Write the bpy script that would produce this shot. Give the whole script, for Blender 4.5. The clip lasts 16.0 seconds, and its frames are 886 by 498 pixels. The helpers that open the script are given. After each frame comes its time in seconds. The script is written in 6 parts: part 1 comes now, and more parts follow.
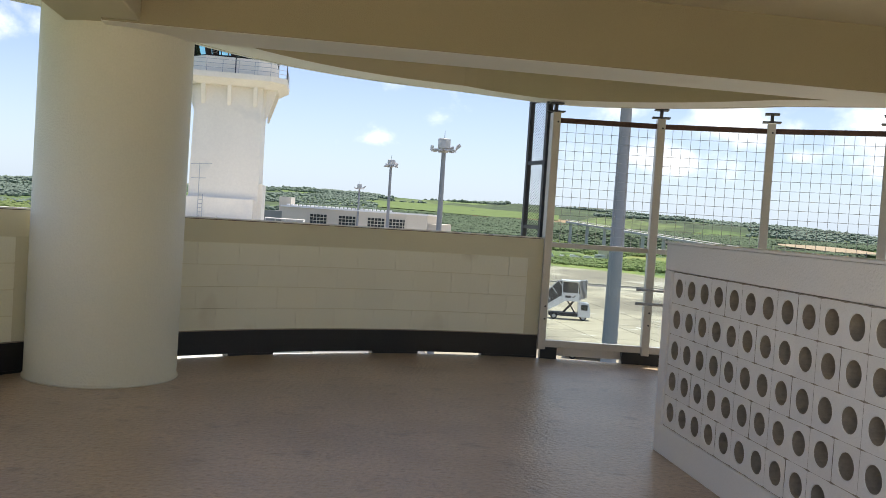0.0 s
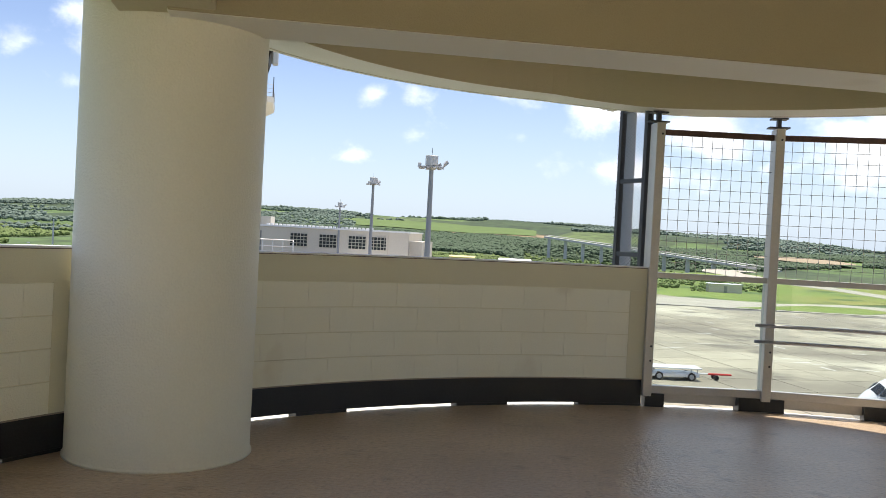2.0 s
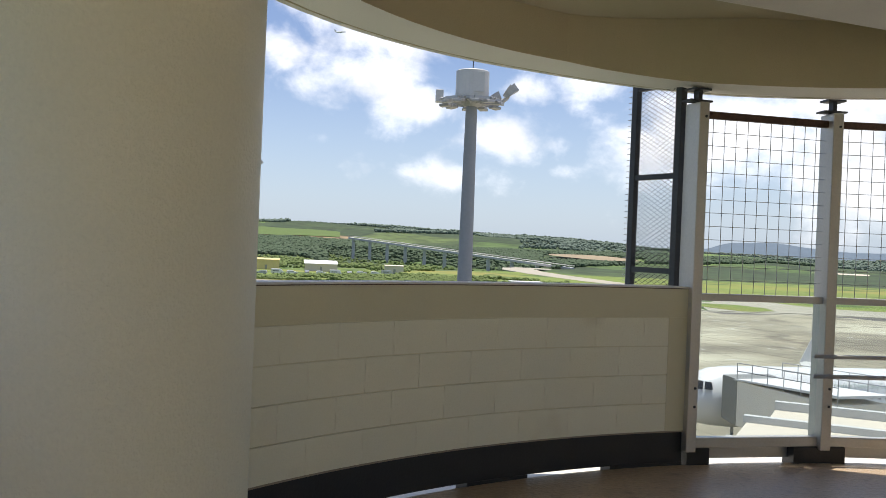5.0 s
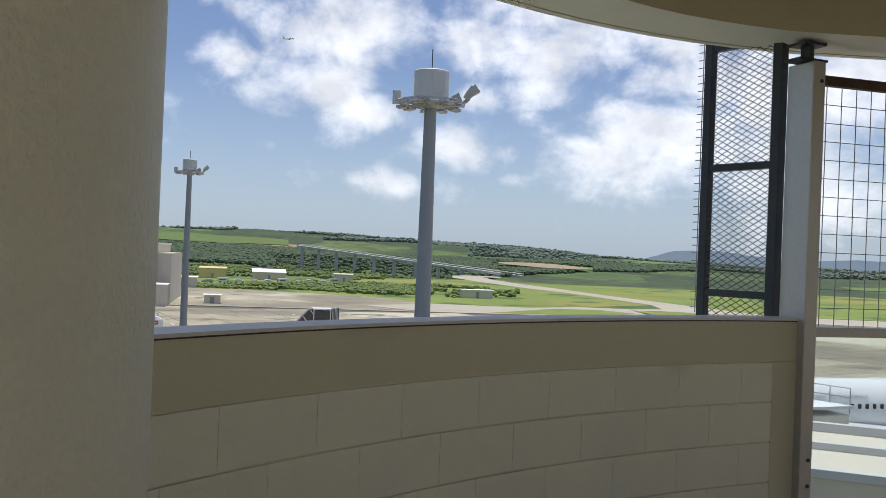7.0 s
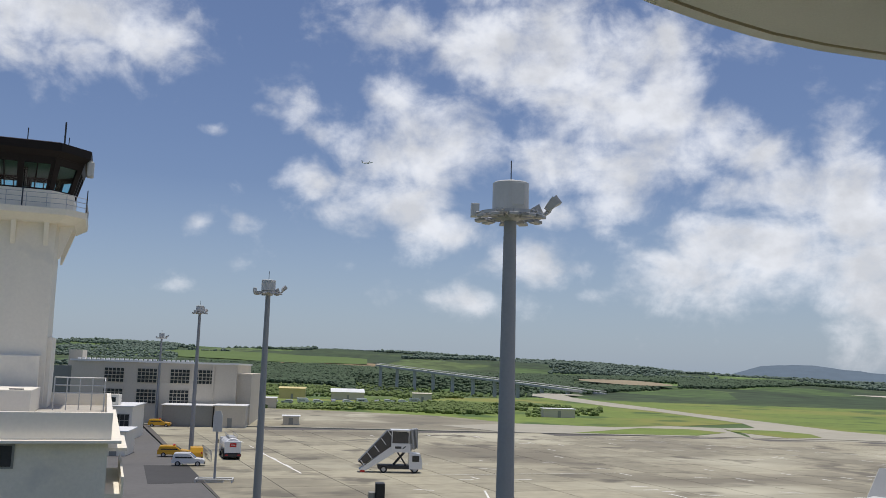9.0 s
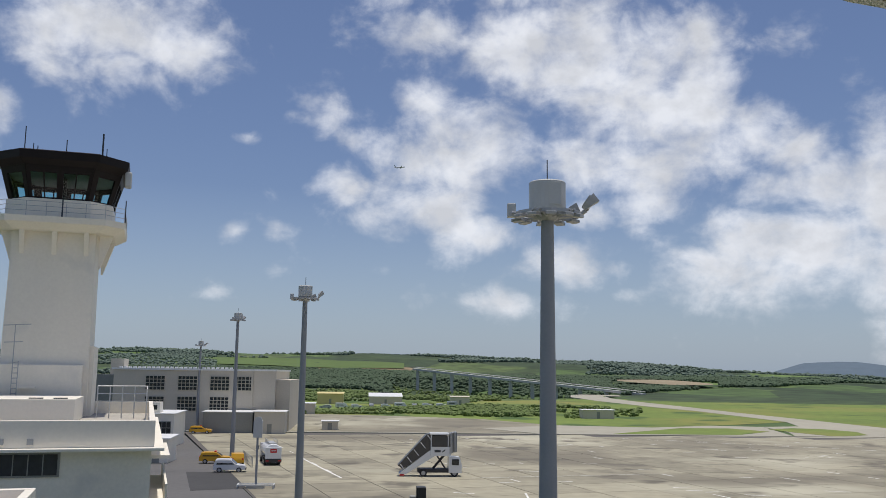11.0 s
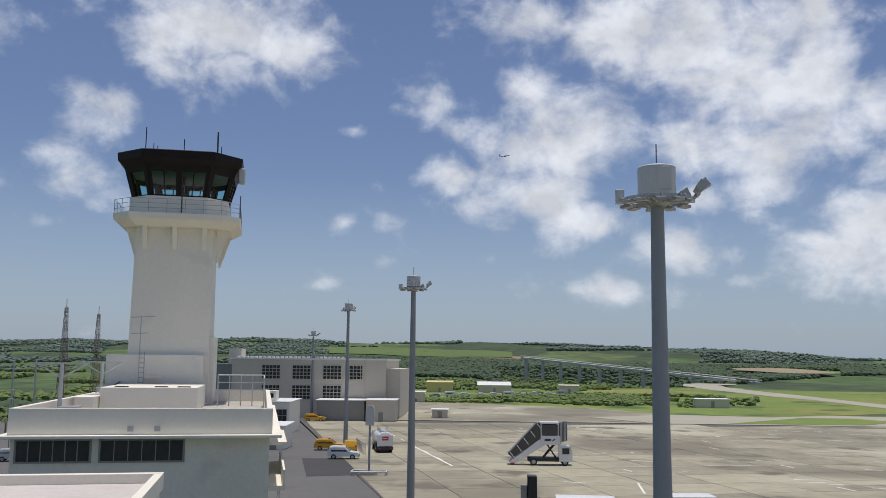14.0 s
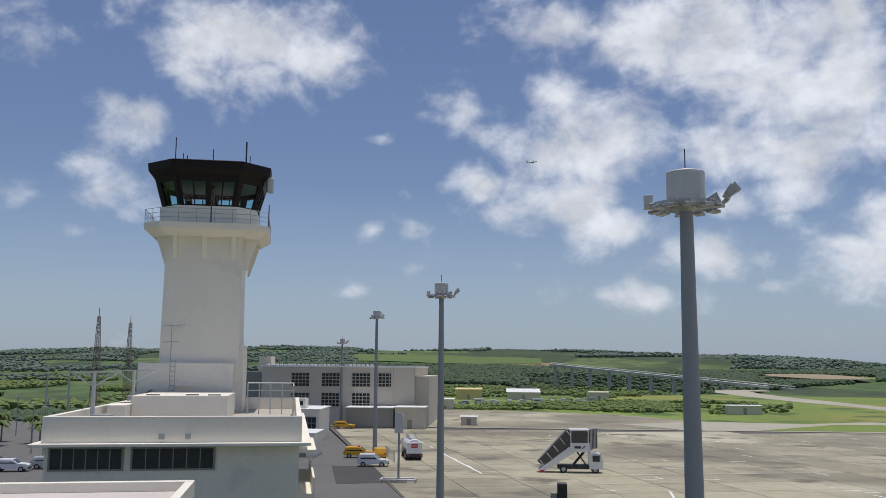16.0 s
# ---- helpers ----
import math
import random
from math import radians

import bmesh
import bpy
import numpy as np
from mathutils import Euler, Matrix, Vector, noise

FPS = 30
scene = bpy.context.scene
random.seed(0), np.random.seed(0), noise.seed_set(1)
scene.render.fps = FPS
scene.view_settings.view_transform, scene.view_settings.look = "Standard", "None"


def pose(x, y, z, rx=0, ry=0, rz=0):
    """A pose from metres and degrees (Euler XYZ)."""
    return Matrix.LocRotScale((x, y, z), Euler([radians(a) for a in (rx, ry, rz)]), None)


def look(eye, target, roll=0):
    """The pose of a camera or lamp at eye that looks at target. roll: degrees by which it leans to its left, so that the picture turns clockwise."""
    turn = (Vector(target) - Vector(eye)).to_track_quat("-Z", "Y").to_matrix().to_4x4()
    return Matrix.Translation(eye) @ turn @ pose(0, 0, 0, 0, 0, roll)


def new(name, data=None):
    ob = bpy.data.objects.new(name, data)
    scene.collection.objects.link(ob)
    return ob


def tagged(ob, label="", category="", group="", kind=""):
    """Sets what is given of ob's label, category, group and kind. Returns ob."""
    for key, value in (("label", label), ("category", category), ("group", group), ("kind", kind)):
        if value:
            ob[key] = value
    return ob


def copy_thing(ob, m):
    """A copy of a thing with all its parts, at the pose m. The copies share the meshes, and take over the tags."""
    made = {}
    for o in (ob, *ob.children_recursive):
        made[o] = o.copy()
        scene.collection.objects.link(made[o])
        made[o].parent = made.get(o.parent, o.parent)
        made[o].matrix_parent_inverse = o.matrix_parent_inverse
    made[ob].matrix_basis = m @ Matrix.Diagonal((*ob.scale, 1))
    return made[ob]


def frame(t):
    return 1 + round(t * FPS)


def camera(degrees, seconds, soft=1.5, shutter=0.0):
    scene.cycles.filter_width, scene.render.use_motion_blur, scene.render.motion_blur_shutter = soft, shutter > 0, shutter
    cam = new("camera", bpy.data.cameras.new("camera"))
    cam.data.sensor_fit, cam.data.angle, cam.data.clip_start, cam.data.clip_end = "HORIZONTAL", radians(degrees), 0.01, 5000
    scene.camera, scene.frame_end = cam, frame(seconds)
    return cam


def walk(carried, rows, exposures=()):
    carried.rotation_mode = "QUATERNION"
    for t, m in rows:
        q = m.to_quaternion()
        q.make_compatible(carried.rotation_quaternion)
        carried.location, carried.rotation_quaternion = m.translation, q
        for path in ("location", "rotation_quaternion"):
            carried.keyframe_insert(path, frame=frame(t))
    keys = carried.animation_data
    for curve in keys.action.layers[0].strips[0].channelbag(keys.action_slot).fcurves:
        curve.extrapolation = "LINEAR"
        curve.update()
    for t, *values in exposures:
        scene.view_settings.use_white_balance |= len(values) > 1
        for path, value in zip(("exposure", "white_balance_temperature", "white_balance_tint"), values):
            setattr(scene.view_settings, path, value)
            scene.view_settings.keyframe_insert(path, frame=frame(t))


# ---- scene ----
cam = camera(52.5, 16.0, soft=0.85)

PATH = [
    (0, (2.520, -0.345, 1.388), (2.355, 1.647, 1.320), 3.8),
    (0.5, (2.214, -0.025, 1.387), (1.987, 1.959, 1.283), 3.4),
    (1, (1.979, 0.283, 1.384), (1.810, 2.275, 1.312), 3),
    (1.5, (1.711, 0.627, 1.438), (1.604, 2.625, 1.415), 3.6),
    (2, (1.414, 0.848, 1.438), (1.296, 2.845, 1.410), 3),
    (2.5, (1.097, 1.125, 1.427), (0.764, 3.095, 1.333), 2),
    (3, (0.745, 1.340, 1.436), (0.325, 3.294, 1.347), 1.3),
    (3.5, (0.455, 1.649, 1.438), (0.266, 3.638, 1.329), 1.6),
    (4, (0.274, 2.075, 1.468), (0.309, 4.074, 1.408), 2.2),
    (4.2, (0.201, 2.254, 1.470), (0.307, 4.250, 1.440), 2.4),
    (6.3, (0.023, 4.364, 1.499), (0.456, 6.317, 1.499), 1.5),
    (6.5, (0.027, 4.518, 1.506), (0.449, 6.473, 1.501), 1.5),
    (7, (0.050, 4.987, 1.499), (0.477, 6.940, 1.516), 2.3),
    (7.5, (0.110, 5.488, 1.539), (0.503, 7.446, 1.652), 1.9),
    (8, (0.172, 5.902, 1.573), (0.424, 7.876, 1.768), 2.2),
    (8.5, (0.194, 6.328, 1.597), (0.447, 8.298, 1.836), 2.5),
    (9, (0.233, 6.628, 1.576), (0.479, 8.594, 1.847), 1.7),
    (11.5, (0.148, 6.848, 1.555), (0.292, 8.823, 1.832), 0.9),
    (12, (0.164, 6.778, 1.572), (0.268, 8.756, 1.850), 1.1),
    (12.5, (0.165, 6.813, 1.582), (0.204, 8.795, 1.844), 1.1),
    (13, (0.138, 6.859, 1.570), (0.130, 8.843, 1.819), 1),
    (13.5, (0.132, 6.835, 1.562), (0.083, 8.820, 1.802), 1),
    (14, (0.116, 6.837, 1.562), (0.051, 8.820, 1.811), 0.6),
    (14.5, (0.119, 6.827, 1.582), (0.045, 8.808, 1.850), 0.6),
    (15, (0.106, 6.771, 1.567), (0.024, 8.751, 1.836), 0.5),
    (15.5, (0.104, 6.896, 1.575), (0.004, 8.876, 1.844), 0.5),
    (16, (0.128, 6.861, 1.576), (0.001, 8.840, 1.840), 0.4),
]

EXPOSURES = [(0.0, 0.74, 6800, 11), (2.0, 0.72, 6800, 11), (4.0, 0.54, 6800, 11), (6.5, 0.08, 6550, 10), (7.0, 0.0, 6500, 10), (7.6, -0.05, 6500, 10), (8.2, -0.22, 6500, 10), (9.0, -0.38, 6500, 10), (11.5, -0.4, 6500, 10), (16.0, -0.42, 6450, 10)]
walk(cam, [(t, look(eye, target, roll)) for t, eye, target, roll in PATH], EXPOSURES)

# ---- world and sun ----
SUN_EL, SUN_AZ = radians(86), radians(28)      # azimuth clockwise from +y


def world_sky():
    w = bpy.data.worlds.new("sky")
    scene.world = w
    w.use_nodes = True
    nt = w.node_tree
    nt.nodes.clear()
    L = nt.links.new

    def N(kind, **kw):
        n = nt.nodes.new(kind)
        for k, v in kw.items():
            n.inputs[k].default_value = v
        return n

    def M(op, a, b=None, clamp=False):
        n = nt.nodes.new("ShaderNodeMath")
        n.operation, n.use_clamp = op, clamp
        for i, v in enumerate((a, b)):
            if v is None:
                continue
            if isinstance(v, (int, float)):
                n.inputs[i].default_value = v
            else:
                L(v, n.inputs[i])
        return n.outputs[0]
    sky = nt.nodes.new("ShaderNodeTexSky")
    sky.sky_type, sky.sun_disc = "NISHITA", False
    sky.sun_elevation, sky.sun_rotation = SUN_EL, SUN_AZ
    sky.air_density, sky.dust_density, sky.ozone_density, sky.altitude = 1.0, 1.2, 2.0, 20
    tc = nt.nodes.new("ShaderNodeTexCoord")
    sep = nt.nodes.new("ShaderNodeSeparateXYZ")
    L(tc.outputs["Generated"], sep.inputs[0])
    az = M("ARCTAN2", sep.outputs[0], sep.outputs[1])
    el = M("ARCSINE", sep.outputs[2])
    banks = [b for cloud in CLOUDS.values() for b in cloud]
    total = None
    for a, e, sa, se, wt in banks:
        da = M("MULTIPLY", M("SUBTRACT", az, radians(a)), 0.92 / radians(sa))
        de = M("MULTIPLY", M("SUBTRACT", el, radians(e)), 0.92 / radians(se))
        g = M("MULTIPLY", M("EXPONENT", M("MULTIPLY", M("ADD", M("MULTIPLY", da, da), M("MULTIPLY", de, de)), -0.7)), wt)
        total = g if total is None else M("MAXIMUM", total, g)
    comb = nt.nodes.new("ShaderNodeCombineXYZ")
    L(az, comb.inputs[0])
    L(M("MULTIPLY", el, 1.25), comb.inputs[1])
    n1 = N("ShaderNodeTexNoise", Scale=15.0, Detail=9.0, Roughness=0.55, Distortion=0.3)
    L(comb.outputs[0], n1.inputs["Vector"])
    n2 = N("ShaderNodeTexNoise", Scale=52.0, Detail=6.0, Roughness=0.6)
    L(comb.outputs[0], n2.inputs["Vector"])
    dens = M("ADD", total, M("MULTIPLY", M("SUBTRACT", n1.outputs[0], 0.5), 2.0))
    dens = M("ADD", dens, M("MULTIPLY", M("SUBTRACT", n2.outputs[0], 0.5), 0.5))
    mr = N("ShaderNodeMapRange", **{"From Min": 0.24, "From Max": 1.28})
    mr.interpolation_type = "SMOOTHSTEP"
    L(dens, mr.inputs["Value"])
    # brightness of the cloud: thick parts a little greyer, lit tops white
    shade = N("ShaderNodeMapRange", **{"From Min": 0.7, "From Max": 1.7, "To Min": 1.0, "To Max": 0.86})
    L(dens, shade.inputs["Value"])
    ccol = nt.nodes.new("ShaderNodeVectorMath")
    ccol.operation = "SCALE"
    ccol.inputs[0].default_value = CLOUD
    soft = N("ShaderNodeMapRange", **{"From Min": 0.36, "From Max": 0.62, "To Min": 0.80, "To Max": 1.06})
    n3 = N("ShaderNodeTexNoise", Scale=17.0, Detail=5.0, Roughness=0.55)
    shift = nt.nodes.new("ShaderNodeVectorMath")
    shift.operation = "ADD"
    shift.inputs[1].default_value = (3.1, 1.7, 0.4)
    L(comb.outputs[0], shift.inputs[0])
    L(shift.outputs[0], n3.inputs["Vector"])
    L(n3.outputs[0], soft.inputs["Value"])
    L(M("MULTIPLY", shade.outputs[0], soft.outputs[0]), ccol.inputs["Scale"])
    # horizon haze
    hz = N("ShaderNodeMapRange", **{"From Min": 0.0, "From Max": 0.2, "To Min": 0.55, "To Max": 0.0})
    L(sep.outputs[2], hz.inputs["Value"])
    tint = nt.nodes.new("ShaderNodeMix")
    tint.data_type, tint.blend_type = "RGBA", "MULTIPLY"
    tint.inputs["Factor"].default_value = 1.0
    tint.inputs[7].default_value = SKY_TINT
    L(sky.outputs[0], tint.inputs[6])
    hmix = nt.nodes.new("ShaderNodeMix")
    hmix.data_type = "RGBA"
    hmix.inputs[7].default_value = HAZE
    L(hz.outputs[0], hmix.inputs["Factor"])
    L(tint.outputs[2], hmix.inputs[6])
    mix = nt.nodes.new("ShaderNodeMix")
    mix.data_type = "RGBA"
    L(M("MULTIPLY", mr.outputs[0], 0.93), mix.inputs["Factor"])
    L(hmix.outputs[2], mix.inputs[6])
    L(ccol.outputs[0], mix.inputs[7])
    bg = N("ShaderNodeBackground", Strength=0.1)
    L(mix.outputs[2], bg.inputs[0])
    out = nt.nodes.new("ShaderNodeOutputWorld")
    L(bg.outputs[0], out.inputs[0])


# the clouds' billows: azimuth, elevation, half width, half height (degrees), weight
CLOUDS = {
    "west_heap": [(-17.2, 20.4, 4.0, 2.5, 1.1), (-12.8, 19.7, 2.9, 2.2, 1.1), (-15.3, 17.9, 3.2, 1.6, 0.95), (-19.2, 18.6, 2.2, 2.5, 0.9), (-20.4, 21.5, 2.2, 1.4, 0.8), (-22.5, 23.2, 4, 1.5, .8)],
    "tower_heap": [(-23.0, 15.0, 2.0, 1.6, 0.85), (-24.0, 10.6, 2.2, 1.2, 0.85), (-25.8, 11.8, 1.6, 1.0, 0.75), (-22.3, 9.6, 1.8, 0.9, 0.75), (-29.5, 19.3, 2.2, 1.8, 0.6), (-29.8, 10.3, 2.2, 1.1, 0.6), (-26.3, 7.9, 1.4, 0.5, 0.5)],
    "far_west": [(-36.1, 10.4, 3.2, 1.6, 0.95), (-32.7, 9.3, 2.2, 1.1, 0.9), (-41, 12.5, 4, 2.5, .9), (-48, 16, 9, 4, .7)],
    "wisp": [(-1.7, 16.4, 2.2, 1.6, 0.8), (-4.3, 16.0, 1.4, 0.5, 0.5), (-0.9, 15.1, 1.6, 1.1, 0.8)],
    "middle": [(4.2, 16.8, 2.2, 1.8, 0.9), (2.7, 13.3, 2.9, 2.2, 0.95), (5.7, 14.0, 4.0, 3.2, 1.1), (4.2, 10.8, 4.3, 1.8, 1.05), (7.0, 9.0, 2.9, 1.6, 1.0), (-1.3, 11.6, 1.8, 1.4, 0.9), (0.5, 10.1, 2.2, 1.1, 0.8), (8.9, 14.5, 1.4, 1.4, 0.8)],
    "great": [(4.3, 21.6, 3.6, 1.4, 0.95), (9.7, 20.6, 5.4, 2.2, 1.15), (14.9, 19.5, 5.4, 3.2, 1.2), (19.9, 20.2, 4.3, 1.8, 1.0), (13.1, 17.7, 3.2, 1.4, 1.0), (21.3, 16.9, 2.9, 2.5, 1.1), (18.1, 15.9, 4.3, 2.2, 1.1), (14.7, 13.5, 2.9, 1.8, 0.9), (18.6, 13.2, 5.4, 2.2, 1.1), (17.8, 10.6, 3.6, 1.3, 0.9)],
    "great_end": [(21.3, 17.8, 2.9, 2.9, 1.05), (23.9, 14.9, 2.2, 2.2, 0.95), (14.8, 10.2, 2.2, 0.9, 0.85), (8, 25.5, 9, 3, .9)],
    "low": [(13.1, 7.1, 2.9, 1.4, 0.95), (15.7, 6.8, 1.8, 0.7, 0.75), (9.3, 4.5, 3.2, 1.0, 0.8), (3.7, 4.8, 1.3, 0.9, 0.75), (6.9, 4.6, 1.1, 0.7, 0.65)],
    "east": [(26.9, 13.5, 2.2, 1.8, 1.0), (25.3, 11.2, 2.5, 1.4, 0.95), (28.6, 11.1, 3.2, 2.2, 1.1), (23.7, 8.4, 3.2, 1.8, 1.05), (28.6, 8.1, 4.3, 2.5, 1.15), (21.3, 6.7, 2.5, 1.6, 1.0), (25.3, 5.7, 5.0, 1.6, 1.0), (31.7, 10.0, 2.2, 4.7, 1.1), (31.1, 13.9, 1.1, 0.7, 0.7)],
    "far_east": [(33.2, 6.8, 3.6, 3.2, 1.1), (36.2, 10.0, 3.6, 3.2, 1.1), (34.8, 3.5, 4.3, 2.2, 0.9), (44, 10, 7, 4, .9), (70, 25, 22, 8, .7)],
    "puffs": [(-8.4, 8.6, 0.9, 0.7, 0.85), (-5.5, 8.9, 1.1, 0.6, 0.6), (-7.7, 14.5, 0.9, 0.4, 0.65), (-9.6, 4.7, 0.9, 0.4, 0.5), (1.3, 6.5, 0.9, 0.5, 0.55), (18.2, 4.9, 2.2, 0.7, 0.6), (-5.6, 6.4, 1.4, 0.6, .5)],
    "behind": [(-80, 22, 22, 8, .7), (140, 25, 30, 10, .7), (-140, 20, 30, 9, .7), (20, 48, 30, 9, .6)],
}
CLOUD = (11.2, 11.5, 12.2)
SKY_TINT = (0.96, 0.97, 1.12, 1)
HAZE = (5.4, 6.95, 8.9, 1)
world_sky()
sun = new("sun", bpy.data.lights.new("sun", "SUN"))
sun.data.energy, sun.data.angle, sun.data.color = 4.2, radians(0.55), (1.0, 0.95, 0.86)
sun.matrix_world = look((math.sin(SUN_AZ) * math.cos(SUN_EL) * 60, math.cos(SUN_AZ) * math.cos(SUN_EL) * 60, math.sin(SUN_EL) * 60), (0, 0, 0))


# ---- materials ----
def mat(name, base, rough=0.7, metal=0.0, var=0.12, scale=3.0, fine=40.0, bump=0.15, spots=None, per_object=0.0, spec=0.5, streak=False, world=False):
    """A worn surface: colour varied at two scales, fine relief; spots: (colour, scale, from, to)."""
    m = bpy.data.materials.new(name)
    m.use_nodes = True
    nt = m.node_tree
    L = nt.links.new
    bs = nt.nodes["Principled BSDF"]
    bs.inputs["Roughness"].default_value, bs.inputs["Metallic"].default_value = rough, metal
    bs.inputs["Specular IOR Level"].default_value = spec
    tc = nt.nodes.new("ShaderNodeTexCoord")
    vec = nt.nodes.new("ShaderNodeNewGeometry").outputs["Position"] if world else tc.outputs["Object"]
    if streak:
        mp = nt.nodes.new("ShaderNodeMapping")
        mp.inputs["Scale"].default_value = (1, 1, 0.12)
        L(vec, mp.inputs[0])
        svec = mp.outputs[0]
    else:
        svec = vec
    a = nt.nodes.new("ShaderNodeTexNoise")
    a.inputs["Scale"].default_value, a.inputs["Detail"].default_value = scale, 5
    L(svec, a.inputs["Vector"])
    b = nt.nodes.new("ShaderNodeTexNoise")
    b.inputs["Scale"].default_value, b.inputs["Detail"].default_value = fine, 4
    L(vec, b.inputs["Vector"])
    add = nt.nodes.new("ShaderNodeMath")
    add.operation = "ADD"
    L(a.outputs[0], add.inputs[0])
    L(b.outputs[0], add.inputs[1])
    last = add.outputs[0]
    if per_object:
        oi = nt.nodes.new("ShaderNodeObjectInfo")
        mm = nt.nodes.new("ShaderNodeMath")
        mm.operation, mm.inputs[1].default_value = "MULTIPLY_ADD", per_object
        L(oi.outputs["Random"], mm.inputs[0])
        L(last, mm.inputs[2])
        last = mm.outputs[0]
    mr = nt.nodes.new("ShaderNodeMapRange")
    mr.inputs["From Min"].default_value, mr.inputs["From Max"].default_value = 0.6, 1.4 + per_object
    mr.inputs["To Min"].default_value, mr.inputs["To Max"].default_value = 1 - var, 1 + var
    L(last, mr.inputs["Value"])
    sc = nt.nodes.new("ShaderNodeVectorMath")
    sc.operation = "SCALE"
    sc.inputs[0].default_value = base
    L(mr.outputs[0], sc.inputs["Scale"])
    col = sc.outputs[0]
    if spots:
        for (c, s, lo, hi) in spots:
            n = nt.nodes.new("ShaderNodeTexNoise")
            n.inputs["Scale"].default_value, n.inputs["Detail"].default_value = s, 3
            L(vec, n.inputs["Vector"])
            r = nt.nodes.new("ShaderNodeMapRange")
            r.inputs["From Min"].default_value, r.inputs["From Max"].default_value = lo, hi
            L(n.outputs[0], r.inputs["Value"])
            mx = nt.nodes.new("ShaderNodeMix")
            mx.data_type = "RGBA"
            L(r.outputs[0], mx.inputs["Factor"])
            L(col, mx.inputs[6])
            mx.inputs[7].default_value = (*c, 1)
            col = mx.outputs[2]
    L(col, bs.inputs["Base Color"])
    if bump:
        bp = nt.nodes.new("ShaderNodeBump")
        bp.inputs["Strength"].default_value, bp.inputs["Distance"].default_value = bump, 0.01
        L(last, bp.inputs["Height"])
        L(bp.outputs[0], bs.inputs["Normal"])
    return m


def glass(name, tint=(0.9, 0.95, 0.95), rough=0.0):
    m = bpy.data.materials.new(name)
    m.use_nodes = True
    nt = m.node_tree
    nt.nodes.clear()
    L = nt.links.new
    t = nt.nodes.new("ShaderNodeBsdfTransparent")
    t.inputs[0].default_value = (*tint, 1)
    g = nt.nodes.new("ShaderNodeBsdfGlossy")
    g.inputs["Roughness"].default_value = rough
    lw = nt.nodes.new("ShaderNodeLayerWeight")
    lw.inputs[0].default_value = 0.5
    pw = nt.nodes.new("ShaderNodeMath")
    pw.operation, pw.inputs[1].default_value = "POWER", 5.0
    L(lw.outputs["Facing"], pw.inputs[0])
    f = nt.nodes.new("ShaderNodeMath")
    f.operation, f.inputs[1].default_value, f.inputs[2].default_value = "MULTIPLY_ADD", 0.9, 0.04
    L(pw.outputs[0], f.inputs[0])
    mx = nt.nodes.new("ShaderNodeMixShader")
    L(f.outputs[0], mx.inputs[0])
    L(t.outputs[0], mx.inputs[1])
    L(g.outputs[0], mx.inputs[2])
    o = nt.nodes.new("ShaderNodeOutputMaterial")
    L(mx.outputs[0], o.inputs[0])
    return m


CREAM = mat("cream_paint", (0.78, 0.745, 0.56), 0.6, var=0.05, scale=0.9, fine=160, bump=0.25, spots=[((0.5, 0.45, 0.32), 1.3, 0.62, 0.85)])
TANBAND = mat("tan_band_paint", (0.70, 0.66, 0.48), 0.65, var=0.06, scale=0.9, fine=140, bump=0.25, spots=[((0.45, 0.38, 0.26), 1.1, 0.62, 0.85)])
CREAM_BLOCK = mat("cream_block", (0.86, 0.84, 0.69), 0.65, var=0.05, scale=1.5, fine=110, bump=0.35, per_object=0.35, world=True, spots=[((0.66, 0.6, 0.45), 1.6, 0.6, 0.8)])
COLUMN = mat("cream_column_paint", (0.74, 0.715, 0.58), 0.5, var=0.05, scale=0.8, fine=75, bump=0.5)
# undersides: the light bounced from below is put into this paler colour
SOFFIT = mat("bounce_lit_soffit_paint", (0.80, 0.78, 0.71), 0.7, var=0.05, scale=0.7, fine=120, bump=0.25, spots=[((0.62, 0.58, 0.48), 0.9, 0.62, 0.85)])
# tan paint, darkened further for the shade on the beam's faces
BEAMTAN = mat("shaded_tan_beam_paint", (0.385, 0.335, 0.215), 0.75, var=0.06, scale=0.7, fine=120, bump=0.3, spots=[((0.36, 0.3, 0.2), 0.9, 0.62, 0.85)])
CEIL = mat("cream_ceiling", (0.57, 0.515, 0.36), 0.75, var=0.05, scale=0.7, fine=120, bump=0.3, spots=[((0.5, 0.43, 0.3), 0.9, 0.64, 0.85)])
BLACK = mat("black_base_paint", (0.016, 0.017, 0.018), 0.45, var=0.3, scale=4, fine=60, bump=0.2)
FLOOR = mat("brown_non_slip_floor", (0.49, 0.375, 0.265), 0.30, var=0.22, scale=1.2, fine=30, bump=0.8,
            spots=[((0.37, 0.28, 0.195), 26.0, 0.54, 0.7), ((0.40, 0.30, 0.21), 1.3, 0.5, 0.8), ((0.31, 0.23, 0.16), 4.0, 0.6, 0.74)])
COPING = mat("pale_coping", (0.80, 0.78, 0.72), 0.6, 0.0, var=0.08, scale=2, fine=40, bump=0.1)
ALU = mat("aluminium", (0.56, 0.54, 0.50), 0.45, 0.6, var=0.08, scale=3, fine=60, bump=0.05)
RUST = mat("rusted_brown_steel", (0.10, 0.055, 0.04), 0.7, 0.2, var=0.4, scale=6, fine=50, bump=0.3)
DARK = mat("dark_grey_steel", (0.055, 0.058, 0.065), 0.5, 0.3, var=0.2, scale=4, fine=50, bump=0.15)
GALV = mat("galvanised_wire", (0.42, 0.43, 0.44), 0.5, 0.6, var=0.15, scale=5, fine=60, bump=0.0)
